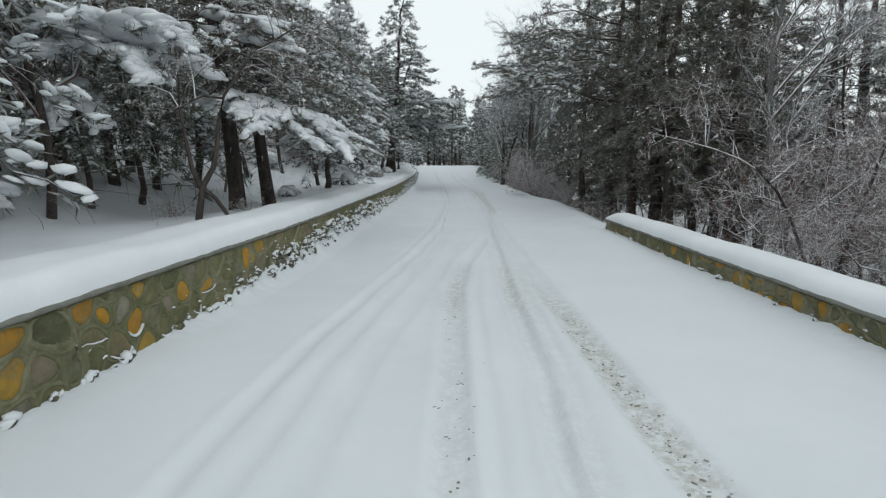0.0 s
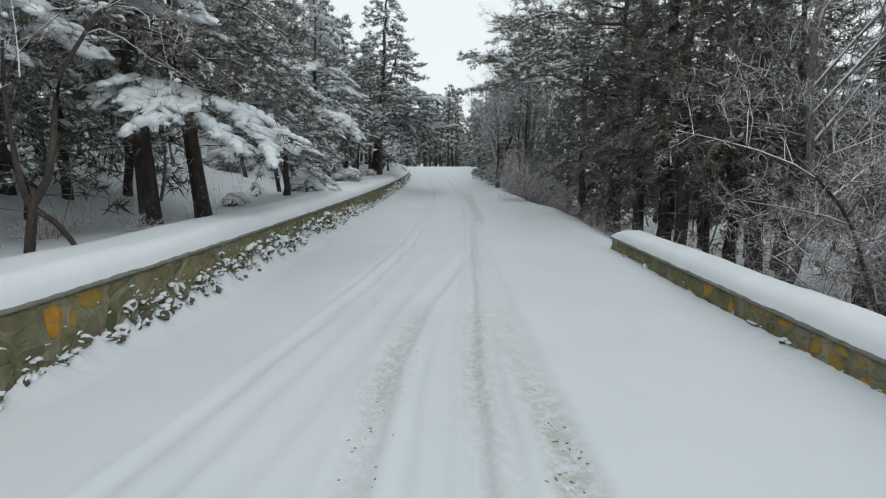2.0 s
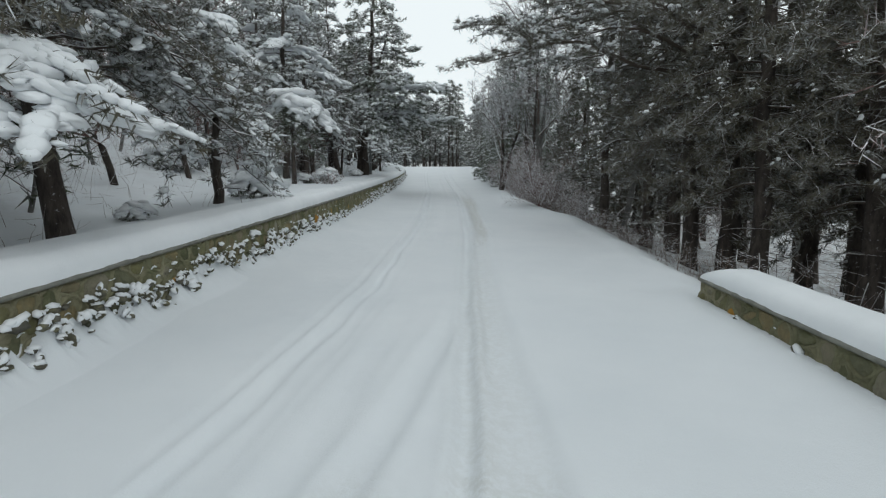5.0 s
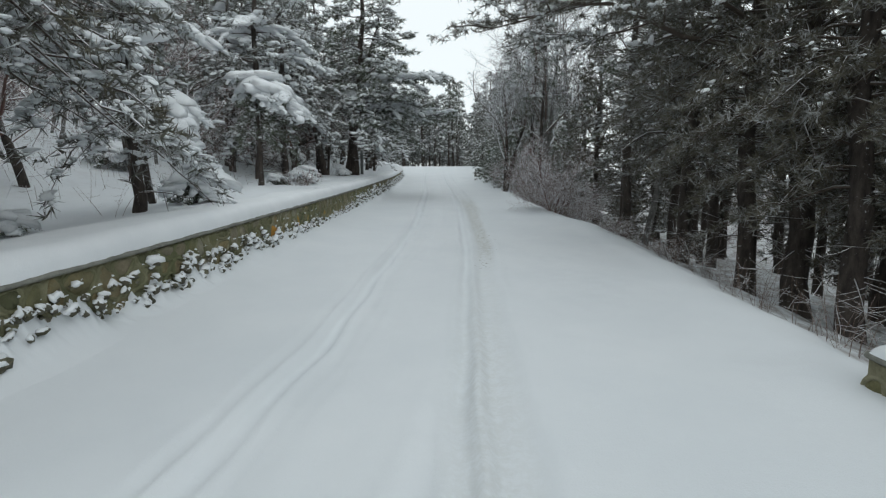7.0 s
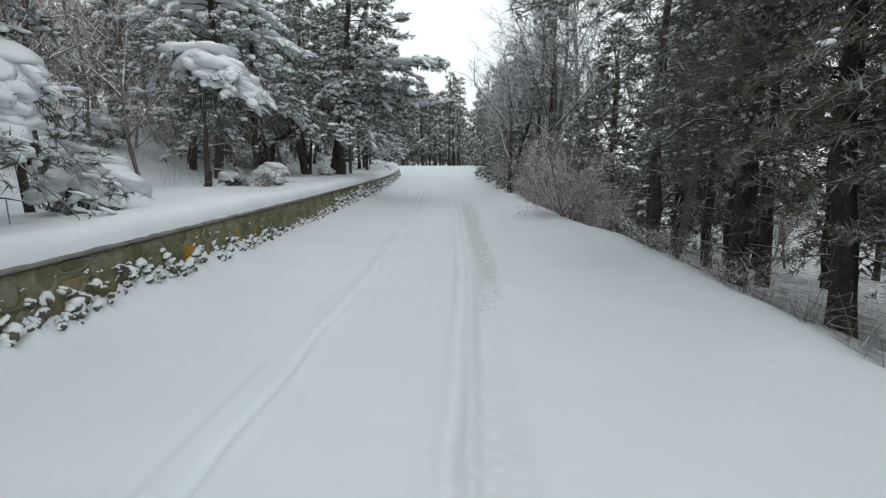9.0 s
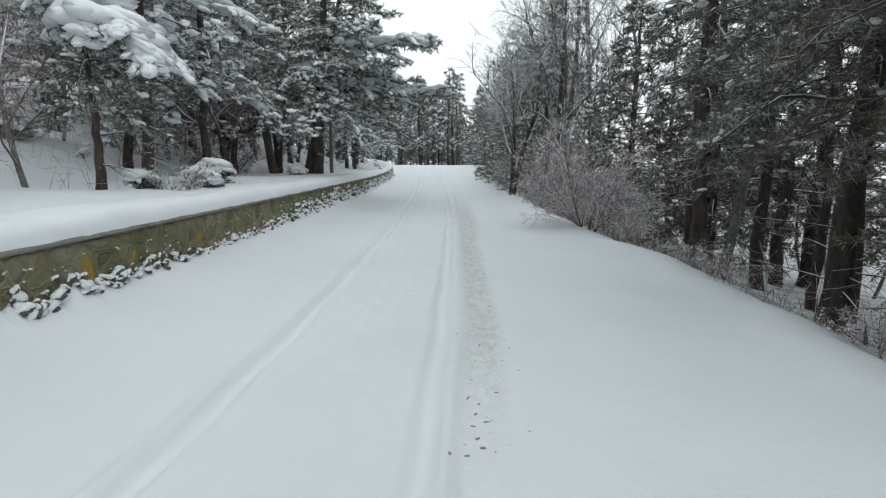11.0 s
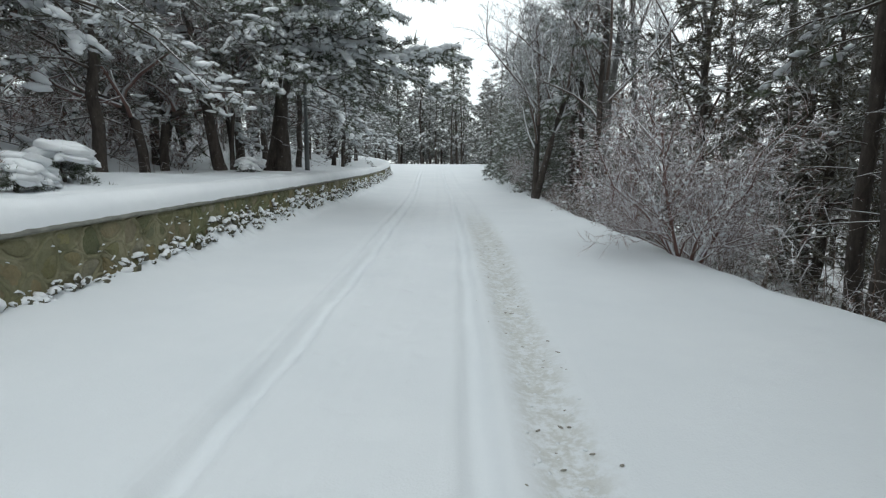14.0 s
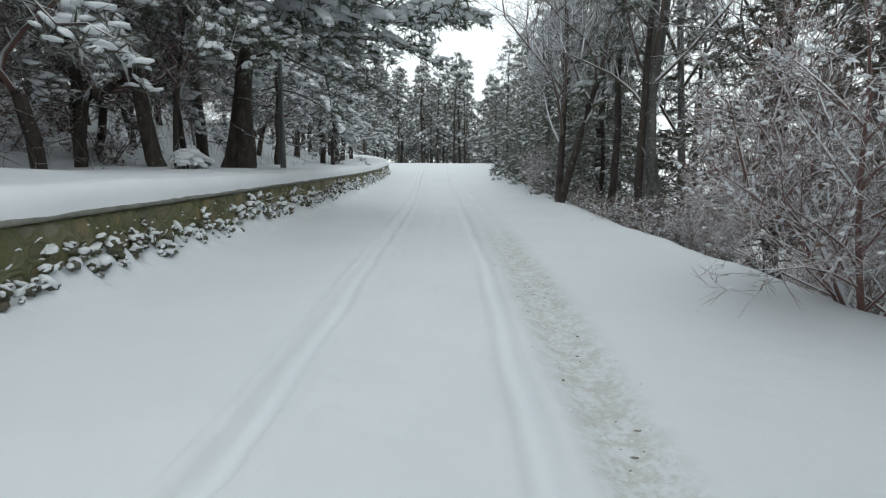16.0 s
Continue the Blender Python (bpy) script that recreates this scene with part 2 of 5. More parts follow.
def tube(heap, pts, radii, sides):
    """A tapered tube along a line of points."""
    pts = np.asarray(pts, dtype=float)
    n = len(pts)
    d = np.gradient(pts, axis=0)
    d /= np.linalg.norm(d, axis=1)[:, None] + 1e-9
    ref = np.where(np.abs(d[:, 2:3]) > 0.9, np.array([[1.0, 0, 0]]), np.array([[0, 0, 1.0]]))
    a = np.cross(d, ref)
    a /= np.linalg.norm(a, axis=1)[:, None] + 1e-9
    b = np.cross(a, d)
    ang = np.arange(sides) * 2 * math.pi / sides
    ring = pts[:, None] + np.asarray(radii)[:, None, None] * (np.cos(ang)[None, :, None] * a[:, None] + np.sin(ang)[None, :, None] * b[:, None])
    i, j = np.meshgrid(np.arange(n - 1), np.arange(sides), indexing="ij")
    p, q = i * sides + j, i * sides + (j + 1) % sides
    quads = np.stack([p, q, q + sides, p + sides], -1).reshape(-1, 4)
    heap.add(ring.reshape(-1, 3), np.concatenate([quads[:, [0, 1, 2]], quads[:, [0, 2, 3]]]))


def lobe_template(seg, rings):
    """A small rounded lump."""
    v = [(0, 0, 1.0)] + [(r * math.cos(2 * math.pi * k / seg + o), r * math.sin(2 * math.pi * k / seg + o), z) for r, z, o in rings for k in range(seg)] + [(0, 0, -0.8)]
    f, n = [], len(rings)
    for k in range(seg):
        m = (k + 1) % seg
        f.append((0, 1 + k, 1 + m))
        for r in range(n - 1):
            p, q = 1 + r * seg, 1 + (r + 1) * seg
            f += [(p + k, q + k, p + m), (p + m, q + k, q + m)]
        f.append((1 + (n - 1) * seg + k, len(v) - 1, 1 + (n - 1) * seg + m))
    return np.array(v), np.array(f)


LOBES = {"round": lobe_template(8, ((0.5, 0.85, 0.0), (0.88, 0.42, 0.4), (1.0, -0.1, 0.0), (0.62, -0.6, 0.4))), "fine": lobe_template(6, ((0.72, 0.68, 0.0), (1.0, 0.02, 0.5), (0.68, -0.55, 0.0))), "plain": lobe_template(5, ((0.86, 0.5, 0.0), (0.9, -0.3, 0.6))), "far": lobe_template(4, ((1.0, 0.05, 0.0),))}
LOBE_V, LOBE_F = LOBES["fine"]


def frames_along(d, rng, roll=0.0):
    """Rotation matrices whose x axis lies along each direction."""
    d = d / (np.linalg.norm(d, axis=1)[:, None] + 1e-9)
    side = np.cross(np.array([0, 0, 1.0]), d)
    side /= np.linalg.norm(side, axis=1)[:, None] + 1e-9
    up = np.cross(d, side)
    return np.stack([d, side, up], axis=-1)


def add_lobes(heap, pos, direc, size, rng, longer=1.35, flat=0.85, grade="plain"):
    m = frames_along(direc, rng)
    s = size[:, None] * np.stack([longer * (0.7 + 0.6 * rng.random(len(pos))), 0.8 + 0.5 * rng.random(len(pos)), flat * (0.7 + 0.6 * rng.random(len(pos)))], -1)
    heap.many(*LOBES[grade], m * s[:, None, :], pos, 0.3, rng)


def add_pad(heap, pts, width, thick, rng, n=5, sides=6):
    """A rounded pad of snow lying along a twig, flat below and domed above."""
    pts = np.asarray(pts, dtype=float)
    f = np.linspace(0, 1, n)
    s = np.linspace(0, 1, len(pts))
    p = np.stack([np.interp(f, s, pts[:, k]) for k in range(3)], -1)
    d = np.gradient(p, axis=0)
    side = np.cross(np.array([0, 0, 1.0]), d)
    side /= np.linalg.norm(side, axis=1)[:, None] + 1e-9
    prof = np.sin(math.pi * (0.16 + 0.68 * f)) ** 0.55 * (1 + 0.6 * (rng.random(n) - 0.5))
    ang = np.arange(sides) * 2 * math.pi / sides + 0.3
    lift = np.where(np.sin(ang) > 0, 1.0, 0.65) * np.sin(ang)
    wide = width * prof[:, None] * (1 + 0.3 * (rng.random((n, sides)) - 0.5))
    ring = p[:, None] + side[:, None] * (wide * np.cos(ang))[..., None]
    ring[:, :, 2] += thick * (0.3 + prof[:, None] * lift)
    i, j = np.meshgrid(np.arange(n - 1), np.arange(sides), indexing="ij")
    a, b = i * sides + j, i * sides + (j + 1) % sides
    tris = [np.stack([a, b, b + sides], -1).reshape(-1, 3), np.stack([a, b + sides, a + sides], -1).reshape(-1, 3)]
    k = np.arange(sides)
    top, end = n * sides, (n - 1) * sides
    tris += [np.stack([(k + 1) % sides, k, 0 * k + top], -1), np.stack([end + k, end + (k + 1) % sides, 0 * k + top + 1], -1)]
    caps = np.stack([p[0] - 0.35 * width * d[0] / (np.linalg.norm(d[0]) + 1e-9), p[-1] + 0.45 * width * d[-1] / (np.linalg.norm(d[-1]) + 1e-9)])
    caps[:, 2] += 0.2 * thick
    heap.add(np.concatenate([ring.reshape(-1, 3), caps]), np.concatenate(tris))


def add_tufts(heap, pos, direc, length, width, blades, rng, spread=0.9):
    """Bunches of needles that fan out along a twig."""
    n = len(pos) * blades
    p = np.repeat(pos, blades, 0)
    d = np.repeat(direc / (np.linalg.norm(direc, axis=1)[:, None] + 1e-9), blades, 0)
    d = d + spread * rng.normal(size=(n, 3)) * np.array([1, 1, 0.8])
    d /= np.linalg.norm(d, axis=1)[:, None] + 1e-9
    side = np.cross(d, rng.normal(size=(n, 3)))
    side /= np.linalg.norm(side, axis=1)[:, None] + 1e-9
    ln = length * (0.6 + 0.7 * rng.random((n, 1)))
    a, b, c = p - side * width * 0.5, p + side * width * 0.5, p + d * ln
    v = np.stack([a, b, c], 1).reshape(-1, 3)
    heap.add(v, np.arange(3 * n).reshape(-1, 3))


# ---- trees ----
def add_brush(heap, pos, direc, radius, width, blades, rng, open_=0.62):
    """Shoots of needles: blades that stand out all round a short twig and point forwards."""
    n = len(pos) * blades
    ax = np.repeat(direc / (np.linalg.norm(direc, axis=1)[:, None] + 1e-9), blades, 0)
    r = np.repeat(radius, blades)[:, None]
    p = np.repeat(pos, blades, 0) + ax * r * rng.uniform(-0.55, 0.45, (n, 1))
    d = 0.55 * ax + open_ * rng.normal(size=(n, 3)) + np.array([0, 0, 0.10])
    d /= np.linalg.norm(d, axis=1)[:, None] + 1e-9
    side = np.cross(d, rng.normal(size=(n, 3)))
    side /= np.linalg.norm(side, axis=1)[:, None] + 1e-9
    ln, w = r * rng.uniform(0.55, 1.15, (n, 1)), 0.5 * width * rng.uniform(0.7, 1.3, (n, 1))
    v = np.stack([p - side * w, p + side * w, p + d * ln], 1).reshape(-1, 3)
    heap.add(v, np.arange(3 * n).reshape(-1, 3))


def pine_meshes(name, seed, height, girth, base, reach, count=46, tuft=0.15, blades=11, spacing=0.15, snow=0.5, bend=(0, 0), droop=0.35, needles=None, limb=None, boughs=(), low_dead=4,
                sides=9, fine=True, width=0.15, wobble=0.2, crown=0.7, grow=1.0, skirt=1.0, near=False):
    """The meshes of a pine: trunk, limbs, needles and snow. boughs: (height, degrees, length, droop, snow) of limbs set by hand. skirt: how long the lowest boughs are beside the rest."""
    rng = np.random.default_rng(seed)
    wood, limbs, green, white = Heap(), Heap(), Heap(), Heap()
    out = []
    hs = np.linspace(-0.3, height, 16)
    u = np.clip(hs / height, 0, 1)
    wob = wobble * girth * np.cumsum(rng.normal(size=(16, 2)), 0)
    line = np.stack([bend[0] * u ** 1.3 + wob[:, 0], bend[1] * u ** 1.3 + wob[:, 1], hs], -1)
    rad = 0.5 * girth * (1 - u) ** 0.8 + 0.012 + 0.14 * girth * np.exp(-np.clip(hs, 0, None) / 0.2)
    tube(wood, line, rad, sides)

    def at(h):
        return np.array([np.interp(h, hs, line[:, k]) for k in range(3)])

    todo = []
    for k in range(count):
        f = (k + rng.random()) / count
        h = base + (height - base - 0.15) * f ** 0.9
        prof = (1 - f) ** crown * (0.75 + 0.25 * math.sin(math.pi * min(1, f * 2 + 0.25))) + 0.07
        az = k * 137.5 + rng.uniform(-30, 30)
        more = skirt + (1 - skirt) * min(1, f / 0.35)
        todo.append((h, az, reach * prof * more * rng.uniform(0.55, 1.2), droop * (1.1 - f), snow * rng.uniform(0.6, 1.3)))
    hand = len(todo)
    todo += list(boughs)
    tp, td, ts, tr = [], [], [], []
    up = np.array([0, 0, 1.0])
    for nth, (h, az, length, dr, sn) in enumerate(todo):
        a = math.radians(az)
        ahead = np.array([math.cos(a), math.sin(a), 0])
        side = np.array([-ahead[1], ahead[0], 0])
        lift = rng.uniform(0.0, 0.4) + 0.6 * max(0, (h - base) / max(0.1, height - base) - 0.5)
        s = np.linspace(0, 1, 8 if fine else 5)
        sway, wave = rng.normal() * 0.14, rng.normal() * 0.05
        pts = at(h) + length * (s[:, None] * ahead + (sway * s ** 2 + wave * np.sin(s * 7))[:, None] * side) + up * (length * (lift * s - (lift + dr) * s ** 2 + 0.03 * np.sin(s * 9 + nth)))[:, None]
        r0 = 0.008 + 0.009 * length * (0.8 + 0.5 * rng.random())
        mine = Heap() if nth >= hand else limbs
        tube(mine, pts, r0 * (1 - 0.85 * s), 5 if fine else 3)
        heavy = sn > 1
        n2 = max(4, int(length * (4.2 if fine else 3.0)))
        for q in range(n2):
            f = 0.24 + 0.76 * (q + rng.random()) / n2
            start = np.array([np.interp(f, s, pts[:, k]) for k in range(3)])
            sgn = 1 if (q + int(rng.random() * 1.3)) % 2 else -1
            ang = rng.uniform(0.4, 1.2) * (1.15 - 0.5 * f)
            way = ahead * math.cos(ang) + sgn * side * math.sin(ang) + up * rng.normal() * 0.16
            run = length * rng.uniform(0.16, 0.40) * (1.2 - 0.8 * f) + 0.14
            s3 = np.array([0, 0.5, 1.0])
            sag = 0.15 + dr * (1.0 if heavy else 0.7)
            tw = start + run * (s3[:, None] * way) + up * (run * (0.14 * s3 - sag * s3 ** 2))[:, None]
            if fine and q % 2 == 0:
                tube(mine, tw, 0.35 * r0 * (1 - 0.8 * s3) + 0.003, 3)
            m = max(1, int(run / spacing))
            f3 = 0.25 + 0.75 * (np.arange(m) + rng.random(m)) / m
            spots = np.stack([np.interp(f3, s3, tw[:, k]) for k in range(3)], -1) + 0.35 * tuft * rng.normal(size=(m, 3)) * np.array([1, 1, 0.7])
            if heavy:
                spots[:, 2] -= 0.05
            tp.append(np.concatenate([spots, tw[-1:]]))
            fan = way + 0.35 * rng.normal(size=(m + 1, 3)) + up * (0.16 - 0.6 * sag - (0.45 if heavy else 0))
            td.append(fan)
            ts.append(np.full(m + 1, sn))
            tr.append(tuft * rng.uniform(0.75, 1.3, m + 1))
            if heavy:
                # fingers of the mantle, hanging outwards along the side twigs
                k = max(2, int(run / 0.11))
                g = np.linspace(0.15, 1.05, k)
                fing = np.stack([np.interp(g, s3, tw[:, c]) for c in range(3)], -1) + up * (0.05 - 0.03 * g)[:, None]
                add_lobes(white, fing, np.repeat((way - up * (sag * 1.3))[None], k, 0), grow * (0.145 - 0.07 * g) * rng.uniform(0.8, 1.2, k), rng, 1.3, 0.55, "round")
        tp.append(pts[-1:])
        td.append((ahead - up * dr)[None])
        ts.append(np.array([sn]))
        tr.append(np.array([tuft]))
        if heavy:
            # the mantle on the bough's own back
            k = max(6, int(length * 15))
            g = 0.16 + 0.86 * (np.arange(k) + rng.random(k)) / k
            back = np.stack([np.interp(g, s, pts[:, c]) for c in range(3)], -1) + np.outer(rng.normal(size=k) * 0.15 * length ** 0.5 * (1.2 - g), side) + up * 0.06
            add_lobes(white, back, np.repeat((ahead + up * (lift * 0.3 - dr))[None], k, 0), grow * 0.21 * (1.25 - 0.6 * g) * rng.uniform(0.8, 1.15, k), rng, 1.35, 0.46, "round")
        if nth >= hand:
            out.append(("bough", mine.mesh(name + "_bough", limb or M_LIMB)))
    for k in range(low_dead):
        a, h, ln = rng.uniform(0, 6.28), rng.uniform(0.25, 0.95) * base, rng.uniform(0.4, 1.7)
        s = np.linspace(0, 1, 5)
        pts = at(h) + ln * s[:, None] * np.array([math.cos(a), math.sin(a), rng.uniform(-0.2, 0.3)]) + np.array([0, 0, -0.15]) * (s ** 2)[:, None]
        tube(limbs, pts, 0.016 * (1 - 0.8 * s), 4)
        tube(limbs, pts[2] + np.outer([0, 0.5, 1.0], rng.normal(size=3) * 0.3 * ln), [0.008, 0.006, 0.003], 3)
    tp, td, ts, tr = np.concatenate(tp), np.concatenate(td), np.concatenate(ts), np.concatenate(tr)
    add_brush(green, tp, td, tr, tuft * width, blades, rng)
    keep = rng.random(len(tp)) < np.where(ts > 1, 0.25, np.clip(0.75 * ts, 0, 0.8))
    n = keep.sum()
    if n:
        # each laden shoot carries small pads that bend over its tip
        lie = td[keep] * np.array([1, 1, 0.5]) - up * 0.15
        much = np.clip(0.42 + 0.62 * ts[keep], 0.5, 1.15)
        for shift, share in ((-0.5, 0.8), (-0.1, 0.75), (0.35, 0.65)) if near else ((-0.35, 1.0), (0.3, 0.8)) if fine else ((0.0, 1.25),):
            size = tr[keep] * (0.22 + 0.34 * rng.random(n)) * much * share
            pos = tp[keep] + lie * (shift * tr[keep])[:, None] + up * (0.30 * tr[keep])[:, None] + 0.12 * tr[keep][:, None] * rng.normal(size=(n, 3))
            add_lobes(white, pos, lie + 0.25 * rng.normal(size=(n, 3)), size, rng, 1.6, 0.55, "fine" if near else "plain" if fine else "far")
    out = [("trunk", wood.mesh(name + "_trunk", M_BARK)), ("limbwork", limbs.mesh(name + "_limbs", limb or M_LIMB))] + out
    out.append(("needles", green.mesh(name + "_needles", needles or M_NEEDLE, False)))
    if n:
        out.append(("snow_load", white.mesh(name + "_snow", M_SNOW)))
    return out


def bare_meshes(name, seed, height, girth, fork=0.35, spread=0.55, kids=(7, 5, 5, 6), twig=None, spray=None, bark=None, stems=1, lean=(0, 0), leaves=0, lumps=0, splay=0.3, trunk_share=0.62, wander=0.16, blade=0.009, lump=0.03, lines=()):
    """The meshes of a bare broadleaf tree or bush: trunk, branches with snow along them, fine sprays of twigs, and what clings to them."""
    rng = np.random.default_rng(seed)
    wood, twigs, dead, white, fine = Heap(), Heap(), Heap(), Heap(), Heap()
    tips, ways, runs = [], [], []
    last = len(kids) - 1

    def grow(p, d, length, r, level):
        n = (7, 5, 4, 3)[min(level, 3)]
        s = np.linspace(0, 1, n)
        k1, k2 = rng.normal(size=3) * wander, rng.normal(size=3) * 0.6 * wander
        pts = p + length * (s[:, None] * d + (s ** 2)[:, None] * k1 + (np.sin(s * 5))[:, None] * k2 * 0.5)
        rr = np.maximum(r * (1 - (0.55 if level == 0 else 0.7) * s), 0.003)
        tube(wood if level == 0 else twigs, pts, rr, (8, 5, 3, 3)[min(level, 3)])
        low = fork if level == 0 else 0.18
        nk = kids[level]
        for q in range(nk):
            f = min(max(low + (1 - low) * (q + 0.5 + 0.4 * rng.normal()) / nk, 0.1), 1.0)
            start = np.array([np.interp(f, s, pts[:, k]) for k in range(3)])
            side = np.cross(d, rng.normal(size=3))
            side /= np.linalg.norm(side) + 1e-9
            way = d * (1 - spread * 0.5) + side * spread * rng.uniform(0.7, 1.4) + np.array([0, 0, 0.10])
            way /= np.linalg.norm(way)
            if level == last:
                tips.append(start)
                ways.append(way)
                runs.append(length * rng.uniform(0.35, 0.8))
            else:
                grow(start, way, length * rng.uniform(0.38, 0.64) * (1.15 - 0.35 * f), r * rng.uniform(0.34, 0.52), level + 1)

    for path, thick, thin, twigs_on in lines:
        path = np.array(path, dtype=float)
        tube(wood, path, np.linspace(thick, thin, len(path)), 7)
        for q in range(twigs_on):
            f = rng.uniform(0.45, 1.0)
            w = np.linspace(0, 1, len(path))
            start = np.array([np.interp(f, w, path[:, k]) for k in range(3)])
            d = 0.6 * (path[-1] - path[-2]) / np.linalg.norm(path[-1] - path[-2]) + 0.75 * rng.normal(size=3) * np.array([1, 1, 0.7]) + np.array([0, 0, 0.15])
            grow(start, d / np.linalg.norm(d), 0.32 * height * rng.uniform(0.5, 1.0), 0.5 * thin + 0.004, 1)
    for q in range(0 if lines else stems):
        a = rng.uniform(0, 6.28)
        d = np.array([lean[0] + (splay * math.cos(a) if stems > 1 else 0), lean[1] + (splay * math.sin(a) if stems > 1 else 0), 1.0])
        d /= np.linalg.norm(d)
        off = np.array([0.12 * math.cos(a), 0.12 * math.sin(a), -0.15]) if stems > 1 else np.array([0, 0, -0.25])
        grow(off, d, height * trunk_share * (rng.uniform(0.7, 1.1) if stems > 1 else 1), girth * 0.5, 0)
    tips, ways, runs = np.array(tips), np.array(ways), np.array(runs)
    for p, w, r, wd in ((tips, ways, runs, blade), (tips + 0.5 * ways * runs[:, None], ways + 0.5 * rng.normal(size=ways.shape), 0.6 * runs, 0.8 * blade), (tips + 0.3 * ways * runs[:, None], ways + 0.5 * rng.normal(size=ways.shape), 0.55 * runs, 0.8 * blade)):
        w = w / np.linalg.norm(w, axis=1)[:, None]
        side = np.cross(w, rng.normal(size=w.shape))
        side /= np.linalg.norm(side, axis=1)[:, None]
        fine.add(np.stack([p - side * wd / 2, p + side * wd / 2, p + w * r[:, None]], 1).reshape(-1, 3), np.arange(3 * len(p)).reshape(-1, 3))
    out = [("trunk", wood.mesh(name + "_trunk", bark or M_BARK_GREY)), ("branchwork", twigs.mesh(name + "_branches", twig or M_TWIG)), ("twig_spray", fine.mesh(name + "_twigs", spray or M_SPRAY, False))]
    if leaves:
        keep = rng.random(len(tips)) < leaves
        add_tufts(dead, tips[keep], ways[keep] + np.array([0, 0, -0.6]), 0.075, 0.05, 2, rng, 0.6)
        out.append(("withered_leaves", dead.mesh(name + "_leaves", M_DRY, False)))
    if lumps:
        keep = rng.random(len(tips)) < lumps
        add_lobes(white, tips[keep], ways[keep] * np.array([1, 1, 0.4]), lump * (0.4 + 0.9 * rng.random(keep.sum())), rng, 1.5, 0.8)
        out.append(("snow_load", white.mesh(name + "_snow", M_SNOW)))
    return out


def tree_thing(name, meshes, label, category, group=""):
    root = new(name)
    root.empty_display_size = 0.2
    for pname, me in meshes:
        ob = part(pname, me, root)
        if pname in ("limbwork", "branchwork", "twig_spray", "needles", "snow_load", "withered_leaves"):
            tagged(ob, kind="stuff")
    return tagged(root, label, category, group)


# ---- the lie of the land ----
ROAD_Y = [-80, 0, 45, 52, 59, 66, 73, 80, 88, 100, 140, 900]
ROAD_Z = [-2.3, -0.26, 0.888, 1.12, 1.48, 1.95, 2.45, 2.85, 3.05, 3.05, 2.4, 2.4]
WALL_Y = [-30, -10, 0, 4.5, 6.5, 9.3, 12.5, 15.8, 20, 25, 30, 36, 42, 50, 56, 60, 63, 66, 70, 80, 100, 900]
WALL_X = [-5.4, -3.9, -3.15, -2.86, -2.68, -2.46, -2.36, -2.23, -2.12, -2.06, -2.07, -2.12, -2.24, -2.5, -2.72, -3.0, -3.5, -4.3, -5.8, -11, -24, -24]
EDGE_Y = [-30, 13.0, 14.2, 15, 18, 20, 24.4, 25.7, 27, 30, 33, 36, 41, 44, 60, 80, 100, 900]
EDGE_X = [4.5, 4.55, 4.75, 4.75, 4.9, 5.05, 5.2, 5.25, 4.85, 4.78, 4.72, 4.6, 4.8, 5.0, 5.15, 5.6, 2.0, 2.0]


def along(y, ys, xs):
    """A line through the given stations, rounded off."""
    return sum(np.interp(y + d, ys, xs) for d in (-1.6, -0.8, 0, 0.8, 1.6)) / 5


def road_z(y):
    return along(y, ROAD_Y, ROAD_Z)


def wall_x(y):
    return along(y, WALL_Y, WALL_X)


def edge_x(y):
    return np.interp(y, EDGE_Y, EDGE_X) + 0.05 * np.sin(y * 2.1) + 0.03 * np.sin(y * 5.3 + 1)


def waves(x, y, scale, seed):
    rng = np.random.default_rng(seed)
    total = 0
    for k in range(7):
        a, p, f = rng.uniform(0, 6.28), rng.uniform(0, 6.28), rng.uniform(0.6, 1.7) / scale
        total = total + np.sin((x * math.cos(a) + y * math.sin(a)) * 6.28 * f + p)
    return total / 7


def smooth(a, b, v):
    q = np.clip((v - a) / (b - a), 0, 1)
    return q * q * (3 - 2 * q)


LINE_LEFT = ([-20, 2.8, 4.7, 7, 10, 12.4, 14.6, 18, 20, 24, 28, 33, 38, 42, 52, 60, 80], [-2.0, -1.6, -1.45, -1.1, -0.65, -0.36, -0.12, 0.0, 0.1, 0.2, 0.2, 0.1, 0.03, -0.1, -0.55, -0.9, -1.5])
LINE_FOOT = ([-20, 2.8, 7.5, 9.6, 12.6, 14], [-0.1, 0.05, 0.17, 0.38, 1.0, 1.2])
LINE_MID = ([-20, 3, 4.8, 7.5, 10.3, 15, 20, 26, 31, 45, 60, 80], [0.5, 0.75, 0.9, 0.95, 1.1, 1.3, 1.5, 1.57, 1.6, 1.35, 0.9, 0.4])
LINE_SOIL = ([-20, 2.8, 7.7, 12.4, 15, 17.6, 21, 25, 30, 40, 60, 80], [1.3, 1.52, 1.5, 1.53, 1.6, 1.72, 1.93, 1.97, 2.05, 2.0, 1.5, 1.0])


def rut(x, y, line, shift, width, depth, start=-99, stop=99):
    u = x - np.interp(y, *line) - shift - 0.012 * np.sin(y * 3.1 + shift * 9)
    hollow = -depth * np.exp(-(u / width) ** 4)
    berm = 0.36 * depth * np.exp(-((np.abs(u) - 1.6 * width) / (0.5 * width)) ** 2)
    return (hollow + berm) * smooth(start - 1, start + 1, y) * (1 - smooth(stop - 2, stop + 2, y))


